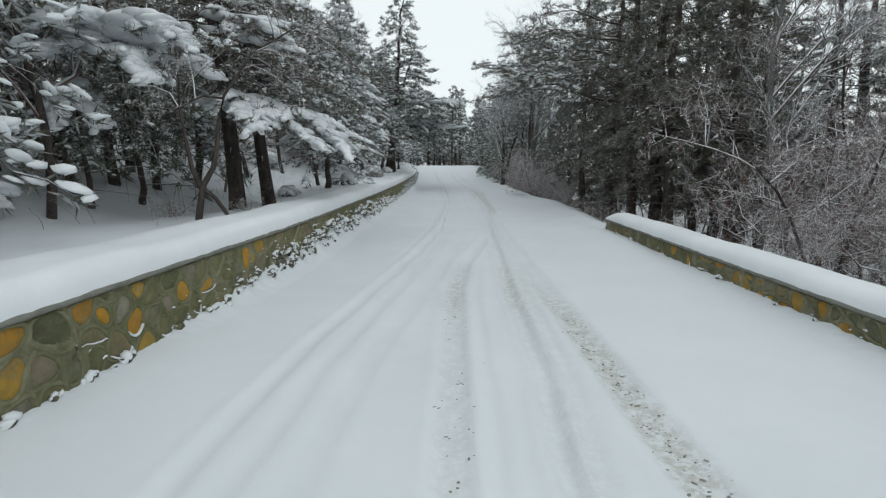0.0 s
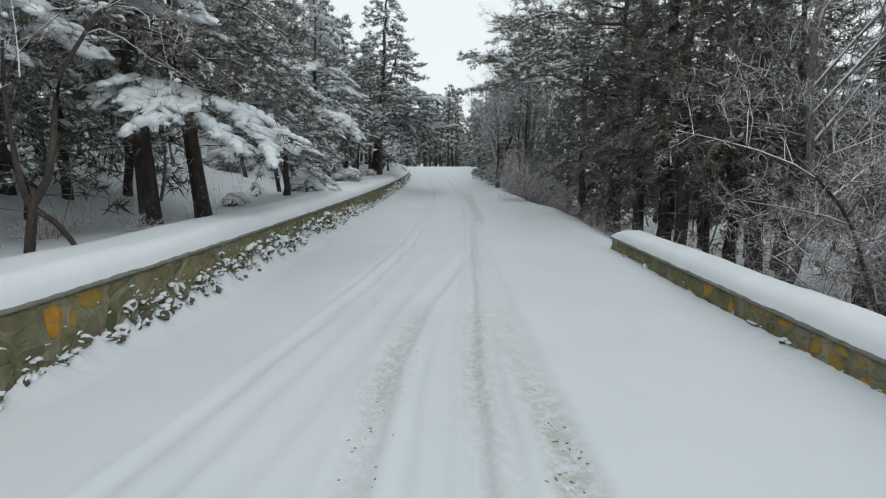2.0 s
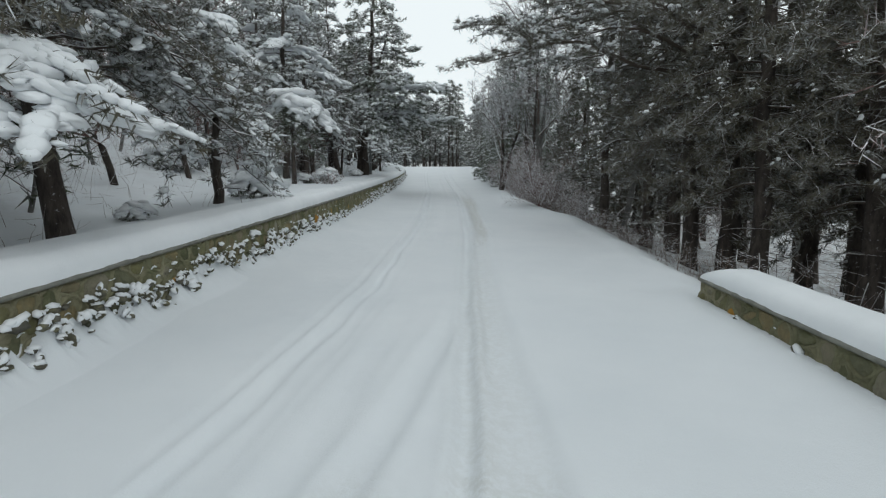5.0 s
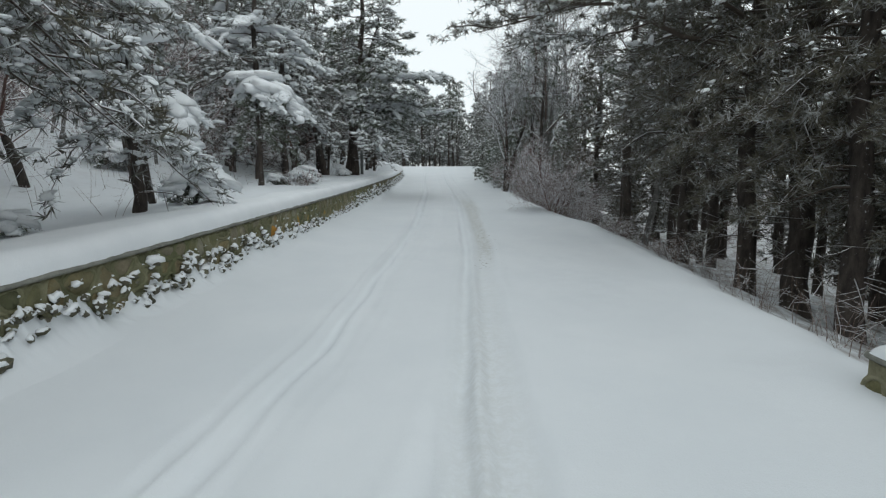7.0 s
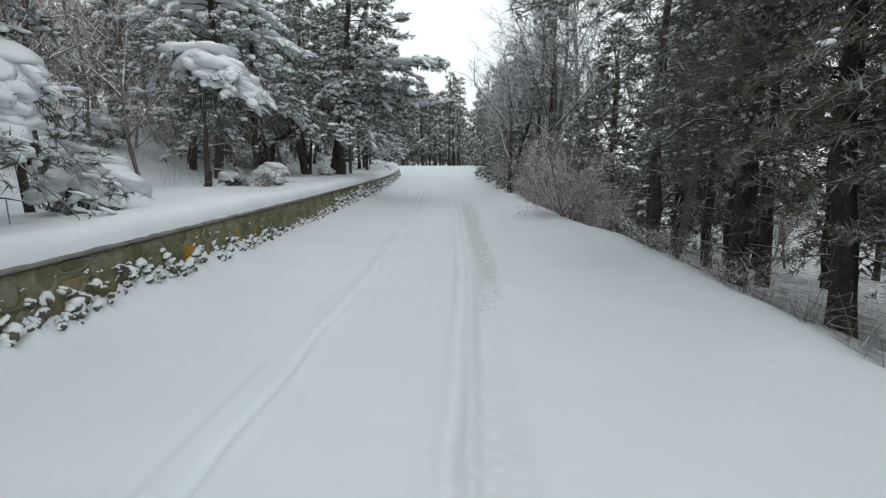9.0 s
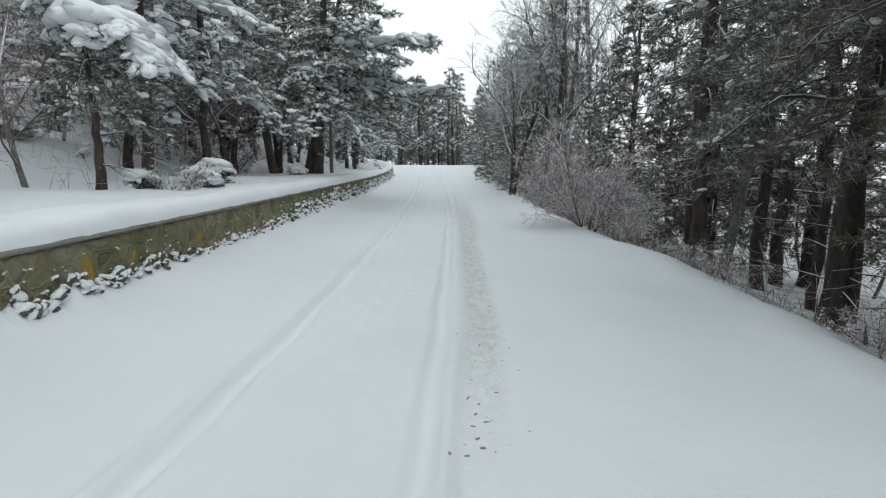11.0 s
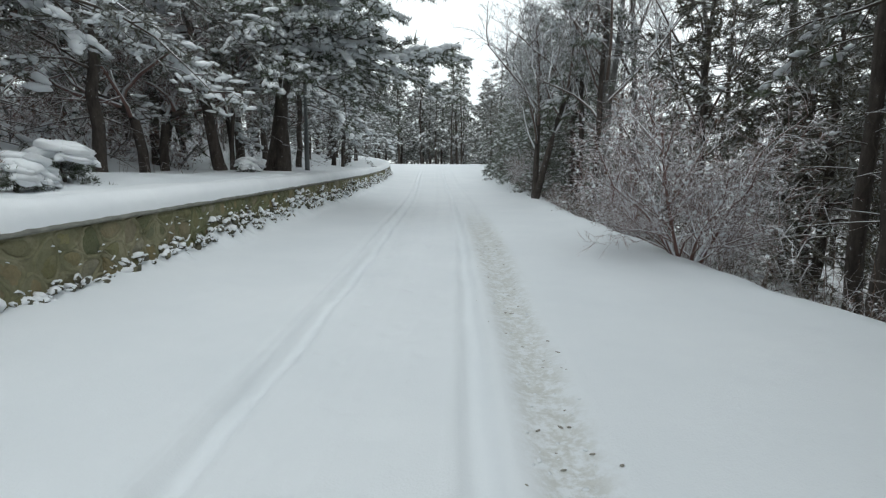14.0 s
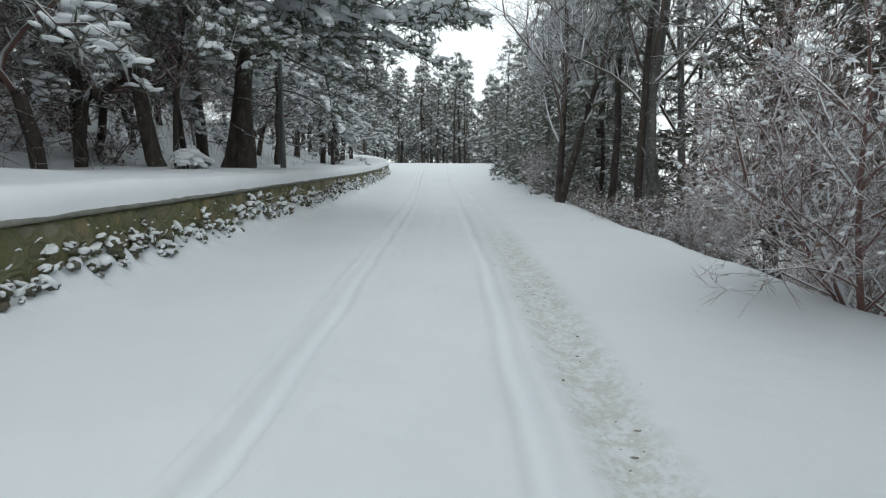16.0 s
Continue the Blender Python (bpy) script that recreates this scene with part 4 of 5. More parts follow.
G_BANK, G_SLOPE, G_END, G_BUSH = "trees on the bank above the wall", "trees on the slope below the road", "trees round the bend of the road", "bushes by the road"
PLANTS = {
    "bank_pine": (lambda: pine_meshes("bank_pine", 31, 10.5, 0.36, 2.9, 3.2, 76, near=True, wobble=0.08, bend=(-1.5, 0), snow=0.2, needles=M_NEEDLE_DARK, droop=0.42, spacing=0.13, tuft=0.15, blades=12,
                                      boughs=[(2.5, -30, 3.5, 0.32, 1.25), (2.35, -42, 3.2, 0.30, 1.25), (2.45, -16, 3.1, 0.32, 1.2), (2.5, -58, 2.8, 0.28, 1.15), (2.3, -4, 2.6, 0.33, 0.8), (3.9, -20, 2.5, 0.24, 1.05), (4.2, -45, 2.5, 0.22, 1.05), (3.8, -70, 2.6, 0.22, 0.8), (3.6, 15, 2.5, 0.25, 0.7), (3.3, -110, 2.4, 0.3, 0.4), (4.8, -30, 2.4, 0.2, 1.0)]),
                  "pine_tree", "tall pine with dark trunk and boughs bowed under thick snow", "pine tree", G_BANK),
    "snowy_pine": (lambda: pine_meshes("snowy_pine", 32, 9.0, 0.22, 2.0, 2.9, 46, snow=0.85, needles=M_NEEDLE_FROST, droop=0.42, spacing=0.23, tuft=0.2, blades=10, width=0.17),
                   "pine_tree", "pine with frosted needles and clumps of snow on its boughs", "pine tree", G_BANK),
    "cone_pine": (lambda: pine_meshes("cone_pine", 33, 11.8, 0.40, 2.4, 3.5, 92, tuft=0.19, spacing=0.15, blades=12, width=0.16, snow=0.6, bend=(1.0, 0), needles=M_NEEDLE, droop=0.35,
                                      boughs=[(3.2, -20, 5.0, 0.10, 1.1), (3.6, -50, 4.6, 0.06, 0.9), (4.2, -35, 5.2, 0.05, 1.1), (3.0, 0, 4.2, 0.2, 0.8), (2.7, -70, 3.6, 0.25, 0.8), (4.8, -60, 4.2, 0.1, 0.8)]),
                  "pine_tree", "tall conical pine with snowy boughs reaching over the road", "pine tree", G_BANK),
    "leaning_pine": (lambda: pine_meshes("leaning_pine", 34, 8.0, 0.34, 3.0, 2.8, 36, tuft=0.19, width=0.17, blades=11, snow=0.7, bend=(1.6, -0.3), needles=M_NEEDLE_FROST, droop=0.4, low_dead=8, spacing=0.17,
                                         boughs=[(4.2, -60, 2.6, 0.3, 1.1), (4.8, -20, 2.8, 0.3, 1.1), (3.8, -100, 2.3, 0.35, 1.05)]),
                     "pine_tree", "pine leaning towards the road with snow on its boughs", "pine tree", G_BANK),
    "young_pine": (lambda: pine_meshes("young_pine", 35, 3.9, 0.15, 0.9, 1.3, 34, near=True, snow=0.72, tuft=0.16, needles=M_NEEDLE_FROST, droop=0.75, low_dead=2, sides=7,
                                       boughs=[(1.7, -30, 1.4, 0.6, 1.1), (2.3, -75, 1.25, 0.5, 1.1), (2.8, -10, 1.1, 0.5, 1.1), (2.1, 200, 1.2, 0.6, 1.1), (3.2, -50, 0.9, 0.4, 1.1)]),
                   "young_pine", "young pine bent down by heavy clumps of snow", "pine tree", G_BANK),
    "dark_fir": (lambda: pine_meshes("dark_fir", 46, 6.8, 0.2, 0.4, 2.3, 84, tuft=0.17, width=0.17, blades=12, spacing=0.14, snow=0.16, needles=M_NEEDLE_DARK, limb=M_LIMB_DARK, droop=0.4, low_dead=0, sides=7, crown=0.85),
                 "fir_tree", "dense dark conical fir dusted with snow on the slope", "fir tree", G_SLOPE),
    "upright_pine": (lambda: pine_meshes("upright_pine", 47, 10.0, 0.34, 2.9, 2.7, 78, near=True, wobble=0.06, bend=(-1.0, 0), tuft=0.16, blades=12, spacing=0.13, snow=0.62, needles=M_NEEDLE_FROST, droop=0.5,
                                         boughs=[(3.0, 0, 3.2, 0.28, 0.6), (3.5, 10, 3.0, 0.25, 0.6), (4.0, -8, 3.0, 0.22, 0.5), (3.3, -25, 2.6, 0.3, 0.9), (3.9, 36, 2.8, 0.25, 0.6), (4.6, 18, 2.8, 0.2, 0.5), (2.6, 22, 3.0, 0.36, 0.7), (2.5, 4, 3.1, 0.36, 0.7), (2.5, 46, 2.7, 0.36, 0.7), (5.3, 5, 2.7, 0.3, 0.6), (5.2, 32, 2.6, 0.3, 0.6)]),
                     "pine_tree", "sturdy dark-trunked pine with low boughs hung with snow", "pine tree", G_BANK),
    "capped_pine": (lambda: pine_meshes("capped_pine", 36, 2.85, 0.13, 1.4, 0.75, 20, snow=0.25, tuft=0.16, spacing=0.12, needles=M_NEEDLE, droop=0.9, low_dead=3, sides=7, grow=1.3,
                                        boughs=[(2.85, 5, 0.5, 0.15, 1.3), (2.85, 190, 0.5, 0.15, 1.3), (2.5, -20, 1.4, 0.5, 1.35), (2.5, 12, 1.3, 0.5, 1.35), (2.45, -48, 0.9, 0.5, 1.3), (2.6, 165, 0.5, 0.5, 1.3), (2.0, 0, 1.1, 0.8, 0.5), (2.0, -60, 0.9, 0.8, 0.4), (1.8, 30, 0.9, 0.9, 0.4), (1.7, -20, 1.0, 1.0, 0.4)]),
                    "young_pine", "slender young pine under a thick cap of snow", "pine tree", G_BANK),
    "bowed_pine": (lambda: pine_meshes("bowed_pine", 45, 3.3, 0.13, 1.5, 1.3, 34, snow=0.22, tuft=0.15, spacing=0.12, needles=M_NEEDLE, droop=0.8, low_dead=5, sides=7, bend=(1.5, -2.6), wobble=0.5, grow=1.25,
                                       boughs=[(3.15, -20, 1.8, 0.12, 1.35), (3.1, 175, 1.5, 0.12, 1.35), (3.2, -100, 1.3, 0.12, 1.35), (3.0, 20, 1.7, 0.28, 1.3), (3.2, 60, 1.2, 0.15, 1.3), (2.9, -50, 1.7, 0.35, 1.25), (3.0, 220, 1.3, 0.25, 1.3), (2.7, -5, 1.5, 0.5, 0.3), (2.5, 150, 1.2, 0.5, 0.3), (2.6, -60, 1.4, 0.5, 0.3), (2.4, 40, 1.3, 0.5, 0.3)]),
                   "young_pine", "crooked young pine bowed under a broad cap of snow", "pine tree", G_BANK),
    "slope_pine": (lambda: pine_meshes("slope_pine", 37, 13.5, 0.42, 2.5, 3.3, 96, tuft=0.19, width=0.12, blades=15, spacing=0.15, snow=0.07, needles=M_NEEDLE_DARK, limb=M_LIMB_DARK, droop=0.42, low_dead=10, skirt=0.7, bend=(0.7, 0.2)),
                   "pine_tree", "tall dark pine with drooping boughs on the slope", "pine tree", G_SLOPE),
    "frosty_pine": (lambda: pine_meshes("frosty_pine", 44, 13.0, 0.34, 4.2, 2.7, 60, skirt=0.7, tuft=0.19, width=0.13, blades=13, spacing=0.18, snow=0.22, needles=M_NEEDLE_RIME, limb=M_LIMB, droop=0.45, low_dead=10),
                    "pine_tree", "tall pine with rime on its needles on the slope", "pine tree", G_SLOPE),
    "reaching_pine": (lambda: pine_meshes("reaching_pine", 38, 13.0, 0.36, 2.6, 3.1, 84, tuft=0.15, width=0.085, blades=24, spacing=0.125, snow=0.12, needles=M_NEEDLE_DARK, limb=M_LIMB_DARK, droop=0.4, low_dead=10, skirt=0.7,
                                          boughs=[(4.9, 196, 5.8, -0.04, 0.6), (5.4, 208, 4.6, 0.0, 0.6), (5.9, 190, 5.2, 0.0, 0.6), (6.4, 200, 4.8, 0.0, 0.55), (6.0, 225, 4.0, 0.1, 0.3), (7.0, 185, 4.4, 0.0, 0.35)]),
                      "pine_tree", "large dark pine with long boughs reaching over the road", "pine tree", G_SLOPE),
    "arching_pine": (lambda: pine_meshes("arching_pine", 49, 13.5, 0.36, 2.6, 3.0, 80, tuft=0.19, width=0.13, blades=13, spacing=0.17, snow=0.3, needles=M_NEEDLE_RIME, limb=M_LIMB, droop=0.42, low_dead=10, skirt=0.7,
                                         boughs=[(6.5, 188, 5.6, -0.04, 0.5), (7.2, 196, 5.0, -0.05, 0.45), (5.8, 180, 4.6, 0.08, 0.45), (7.9, 175, 4.2, -0.06, 0.4), (8.4, 200, 3.8, -0.05, 0.4)]),
                     "pine_tree", "rimed pine whose upper boughs arch towards the road", "pine tree", G_SLOPE),
    "green_pine": (lambda: pine_meshes("green_pine", 39, 9.5, 0.28, 1.0, 2.6, 76, tuft=0.22, width=0.17, blades=10, spacing=0.21, snow=0.4, needles=M_NEEDLE, droop=0.35),
                   "pine_tree", "dense green pine dusted with snow", "pine tree", G_SLOPE),
    "far_pine": (lambda: pine_meshes("far_pine", 40, 11.0, 0.32, 2.2, 2.8, 40, tuft=0.33, blades=9, width=0.15, spacing=0.4, snow=0.6, needles=M_NEEDLE_FROST, droop=0.4, sides=6, fine=False),
                 "pine_tree", "snow-dusted pine deeper in the wood", "pine tree", G_BANK),
    "far_dark_pine": (lambda: pine_meshes("far_dark_pine", 41, 12.0, 0.34, 2.0, 3.0, 42, tuft=0.33, blades=9, width=0.15, spacing=0.36, snow=0.16, needles=M_NEEDLE_RIME, limb=M_LIMB_DARK, droop=0.4, sides=6, low_dead=8, fine=False),
                      "pine_tree", "dark pine deeper in the wood below the road", "pine tree", G_SLOPE),
    "low_pine": (lambda: pine_meshes("low_pine", 43, 10.0, 0.26, 0.7, 2.6, 40, tuft=0.34, blades=9, width=0.15, spacing=0.42, snow=0.2, needles=M_NEEDLE, limb=M_LIMB_DARK, droop=0.4, sides=6, low_dead=2, fine=False),
                 "pine_tree", "dense dark pine branched to the ground", "pine tree", G_END),
    "end_pine": (lambda: pine_meshes("end_pine", 48, 11.5, 0.28, 1.4, 3.0, 38, tuft=0.48, blades=7, width=0.2, spacing=0.62, snow=0.4, needles=M_NEEDLE_FROST, limb=M_LIMB_DARK, droop=0.35, sides=5, low_dead=4, fine=False),
                 "pine_tree", "distant dark pine beyond the bend dusted with snow", "pine tree", G_END),
    "pole_pine": (lambda: pine_meshes("pole_pine", 42, 12.0, 0.24, 4.2, 2.1, 30, tuft=0.32, blades=9, width=0.15, spacing=0.4, snow=0.5, needles=M_NEEDLE, limb=M_LIMB_DARK, droop=0.4, sides=6, low_dead=8, fine=False),
                  "pine_tree", "thin straight pine with a bare trunk", "pine tree", G_END),
    "fork_tree": (lambda: bare_meshes("fork_tree", 51, 4.2, 0.14, 0.15, 0.8, (5, 4, 4, 3), M_TWIG_WHITE, M_SPRAY, M_BARK, lumps=0.05, wander=0.3, lines=[
                      ([(0, 0, -0.2), (0.09, 0, 0.35), (0.16, 0, 0.7), (0.31, 0.05, 0.97), (0.40, 0.05, 1.32), (0.42, 0.1, 1.7), (0.53, 0.1, 2.1), (0.97, 0.1, 2.7), (1.6, 0.2, 3.1)], 0.06, 0.012, 6),
                      ([(0.13, 0, 0.66), (-0.04, 0.1, 0.97), (-0.16, 0.2, 1.41), (-0.27, 0.3, 1.9), (-0.3, 0.4, 2.5)], 0.042, 0.014, 2),
                      ([(0.18, 0, 0.64), (0.3, 0.1, 0.5), (0.42, 0.15, 0.3), (0.55, 0.2, 0.0)], 0.035, 0.03, 0),
                      ([(0.5, 0.1, 2.05), (0.2, 0.1, 2.08), (-0.1, 0.15, 1.98), (-0.4, 0.2, 1.8)], 0.018, 0.008, 2)]),
                  "bare_tree", "crooked bare tree with snow along its forked branches", "bare tree", G_BANK),
    "thin_tree": (lambda: bare_meshes("thin_tree", 52, 7.5, 0.17, 0.35, 0.55, (8, 5, 5, 6), M_TWIG, M_SPRAY, M_BARK, lean=(-0.1, 0.05), trunk_share=0.65),
                  "bare_tree", "slender bare tree with frosted twigs", "bare tree", G_BANK),
    "crooked_tree": (lambda: bare_meshes("crooked_tree", 53, 6.5, 0.24, 0.3, 0.85, (7, 5, 5, 6), M_TWIG, M_SPRAY, M_BARK, lean=(0.25, 0.1), lumps=0.03, trunk_share=0.55, wander=0.26),
                     "bare_tree", "crooked dark-stemmed bare tree with snowy twigs", "bare tree", G_BANK),
    "grey_tree": (lambda: bare_meshes("grey_tree", 54, 11.0, 0.26, 0.38, 0.55, (9, 6, 5, 6), M_TWIG_WHITE, M_SPRAY_WHITE, M_BARK_GREY, lean=(0.05, 0), trunk_share=0.66),
                  "bare_tree", "tall grey-barked bare tree with frosted twigs", "bare tree", G_SLOPE),
    "pale_tree": (lambda: bare_meshes("pale_tree", 57, 12.0, 0.26, 0.5, 0.6, (8, 6, 5, 6), M_TWIG_WHITE, M_SPRAY_WHITE, M_BARK_GREY, lean=(0.2, 0.05), trunk_share=0.75, wander=0.06),
                  "bare_tree", "leaning pale-barked bare tree with a few frosted branches", "bare tree", G_SLOPE),
    "frost_thicket": (lambda: bare_meshes("frost_thicket", 58, 6.5, 0.10, 0.1, 0.95, (11, 7, 5, 6), M_TWIG_WHITE, M_SPRAY, M_BARK, trunk_share=0.62, blade=0.011, stems=2, splay=0.25, wander=0.2),
                      "bare_tree", "spreading bare tree with a dense haze of frosted twigs", "bare tree", G_SLOPE),
    "frosted_tree": (lambda: bare_meshes("frosted_tree", 55, 9.5, 0.26, 0.36, 0.6, (8, 6, 6, 6), M_TWIG_WHITE, M_SPRAY_WHITE, M_BARK, stems=2, splay=0.12, trunk_share=0.55, blade=0.014),
                     "bare_tree", "twin-stemmed bare tree white with frost at the road's edge", "bare tree", G_SLOPE),
    "thicket_tree": (lambda: bare_meshes("thicket_tree", 56, 6.5, 0.12, 0.12, 0.75, (8, 5, 4, 6), M_TWIG, M_SPRAY, M_BARK_GREY, trunk_share=0.6, blade=0.012),
                     "bare_tree", "thin bare tree with a haze of frosted twigs", "bare tree", G_SLOPE),
    "red_bush": (lambda: bare_meshes("red_bush", 61, 2.9, 0.08, 0.06, 0.66, (12, 6, 5, 3), M_TWIG_RED, M_SPRAY_RED, M_TWIG_RED, stems=6, splay=0.48, leaves=0.03, lumps=0.19, trunk_share=0.8, blade=0.010, wander=0.11, lump=0.022),
                 "bush", "reddish-brown bush with snow on every twig", "bush", G_BUSH),
    "low_bush": (lambda: bare_meshes("low_bush", 62, 1.5, 0.03, 0.1, 0.8, (5, 5, 5), M_TWIG_RED, M_SPRAY_RED, M_BARK_GREY, stems=7, splay=0.7, leaves=0.2, lumps=0.12, trunk_share=0.6, blade=0.008, lump=0.022),
                 "bush", "low twiggy bush with withered leaves and snow", "bush", G_BUSH),
    "snow_shrub": (lambda: pine_meshes("snow_shrub", 63, 0.6, 0.06, 0.15, 0.55, 12, snow=0.3, grow=1.3, tuft=0.14, spacing=0.11, needles=M_NEEDLE, droop=0.7, low_dead=0, sides=6, boughs=[(0.55, 10, 0.6, 0.4, 1.3), (0.58, 130, 0.55, 0.4, 1.3), (0.5, 250, 0.6, 0.45, 1.3), (0.45, 310, 0.5, 0.5, 1.2)]),
                   "pine_shrub", "little pine shrub nearly buried under rounded snow", "shrub", G_BUSH),
}

BANK = [
    ("bank_pine", -4.96, 12.9, 0, 1.0), ("upright_pine", -4.85, 15.0, 0, 1.0), ("snowy_pine", -8.0, 14.9, 40, 0.9), ("thin_tree", -6.9, 9.3, 0, 1.0),
    ("crooked_tree", -8.1, 11.9, 70, 1.0), ("young_pine", -4.0, 18.5, 0, 1.15), ("thin_tree", -4.7, 20.3, 60, 0.85), ("snow_shrub", -3.85, 20.1, 0, 1.0),
    ("thin_tree", -7.1, 23.9, 120, 1.0), ("capped_pine", -3.95, 24.4, 0, 1.0), ("snowy_pine", -5.3, 28.2, 90, 1.05),
    ("snowy_pine", -5.3, 31.2, 210, 1.0), ("thin_tree", -7.9, 31.6, 300, 1.05), ("snowy_pine", -7.1, 30.5, 140, 1.0), ("snowy_pine", -6.7, 35.6, 30, 1.05), ("leaning_pine", -4.4, 34.6, 180, 0.85), ("thin_tree", -4.6, 35.6, 200, 0.8),
    ("cone_pine", -3.5, 36.4, 0, 1.0), ("leaning_pine", -3.95, 36.5, 5, 1.0), ("thin_tree", -5.0, 36.8, 40, 0.9), ("crooked_tree", -5.5, 33.0, 170, 1.0), ("crooked_tree", -5.75, 34.3, 0, 1.0),
    ("low_bush", -3.2, 25.3, 0, 0.6), ("snow_shrub", -3.4, 26.8, 80, 0.6), ("snow_shrub", -3.7, 25.2, 150, 0.5), ("snow_shrub", -3.7, 28.0, 220, 0.7), ("snow_shrub", -3.6, 34.0, 30, 0.5),
    ("far_pine", -6.0, 40.0, 60, 0.95), ("snowy_pine", -4.8, 43.0, 120, 1.0), ("snowy_pine", -4.6, 48.5, 220, 0.95), ("young_pine", -3.9, 47.5, 100, 1.0),
    ("snowy_pine", -5.2, 54.0, 310, 1.1), ("snowy_pine", -5.6, 60.5, 40, 1.1), ("snow_shrub", -5.0, 17.0, 0, 0.5), ("thicket_tree", -7.0, 17.0, 0, 0.8), ("thicket_tree", -6.0, 25.5, 90, 0.9),
    # snowy_pines at y 3.0, 4.6, 6.2 and far_pine: unseen, added to shade the bank
    ("bowed_pine", -7.1, 12.6, 0, 1.0), ("capped_pine", -7.2, 10.9, -55, 0.85), ("fork_tree", -3.93, 8.4, 0, 1.0), ("low_pine", -8.6, 14.0, 0, 0.9), ("low_pine", -9.6, 16.5, 80, 0.95), ("low_pine", -7.7, 16.8, 200, 0.85), ("low_pine", -10.4, 12.4, 300, 0.9), ("young_pine", -8.6, 7.2, 60, 0.9), ("snowy_pine", -6.2, 3.0, 20, 1.1), ("snowy_pine", -8.2, 4.6, 140, 1.1), ("snowy_pine", -7.0, 6.2, 250, 1.05), ("far_pine", -10.2, 8.6, 80, 1.1), ("snow_shrub", -7.4, 8.0, 60, 1.0), ("snow_shrub", -8.2, 24.8, 60, 1.2), ("low_bush", -5.6, 11.0, 60, 0.5), ("low_bush", -4.2, 11.2, 60, 0.35), ("thicket_tree", -9.5, 21.0, 0, 1.0), ("snow_shrub", -10.5, 30.0, 0, 1.3), ("low_bush", -7.6, 34.6, 10, 1.3), ("low_bush", -8.8, 33.2, 100, 1.4), ("low_bush", -9.6, 36.0, 200, 1.5), ("thicket_tree", -8.6, 36.6, 30, 0.8), ("thicket_tree", -9.4, 34.4, 150, 0.8), ("low_pine", -11.0, 38.0, 60, 0.8), ("crooked_tree", -7.4, 37.2, 240, 0.9), ("low_bush", -6.6, 36.2, 300, 1.1), ("thicket_tree", -8.2, 27.0, 50, 1.0),
]
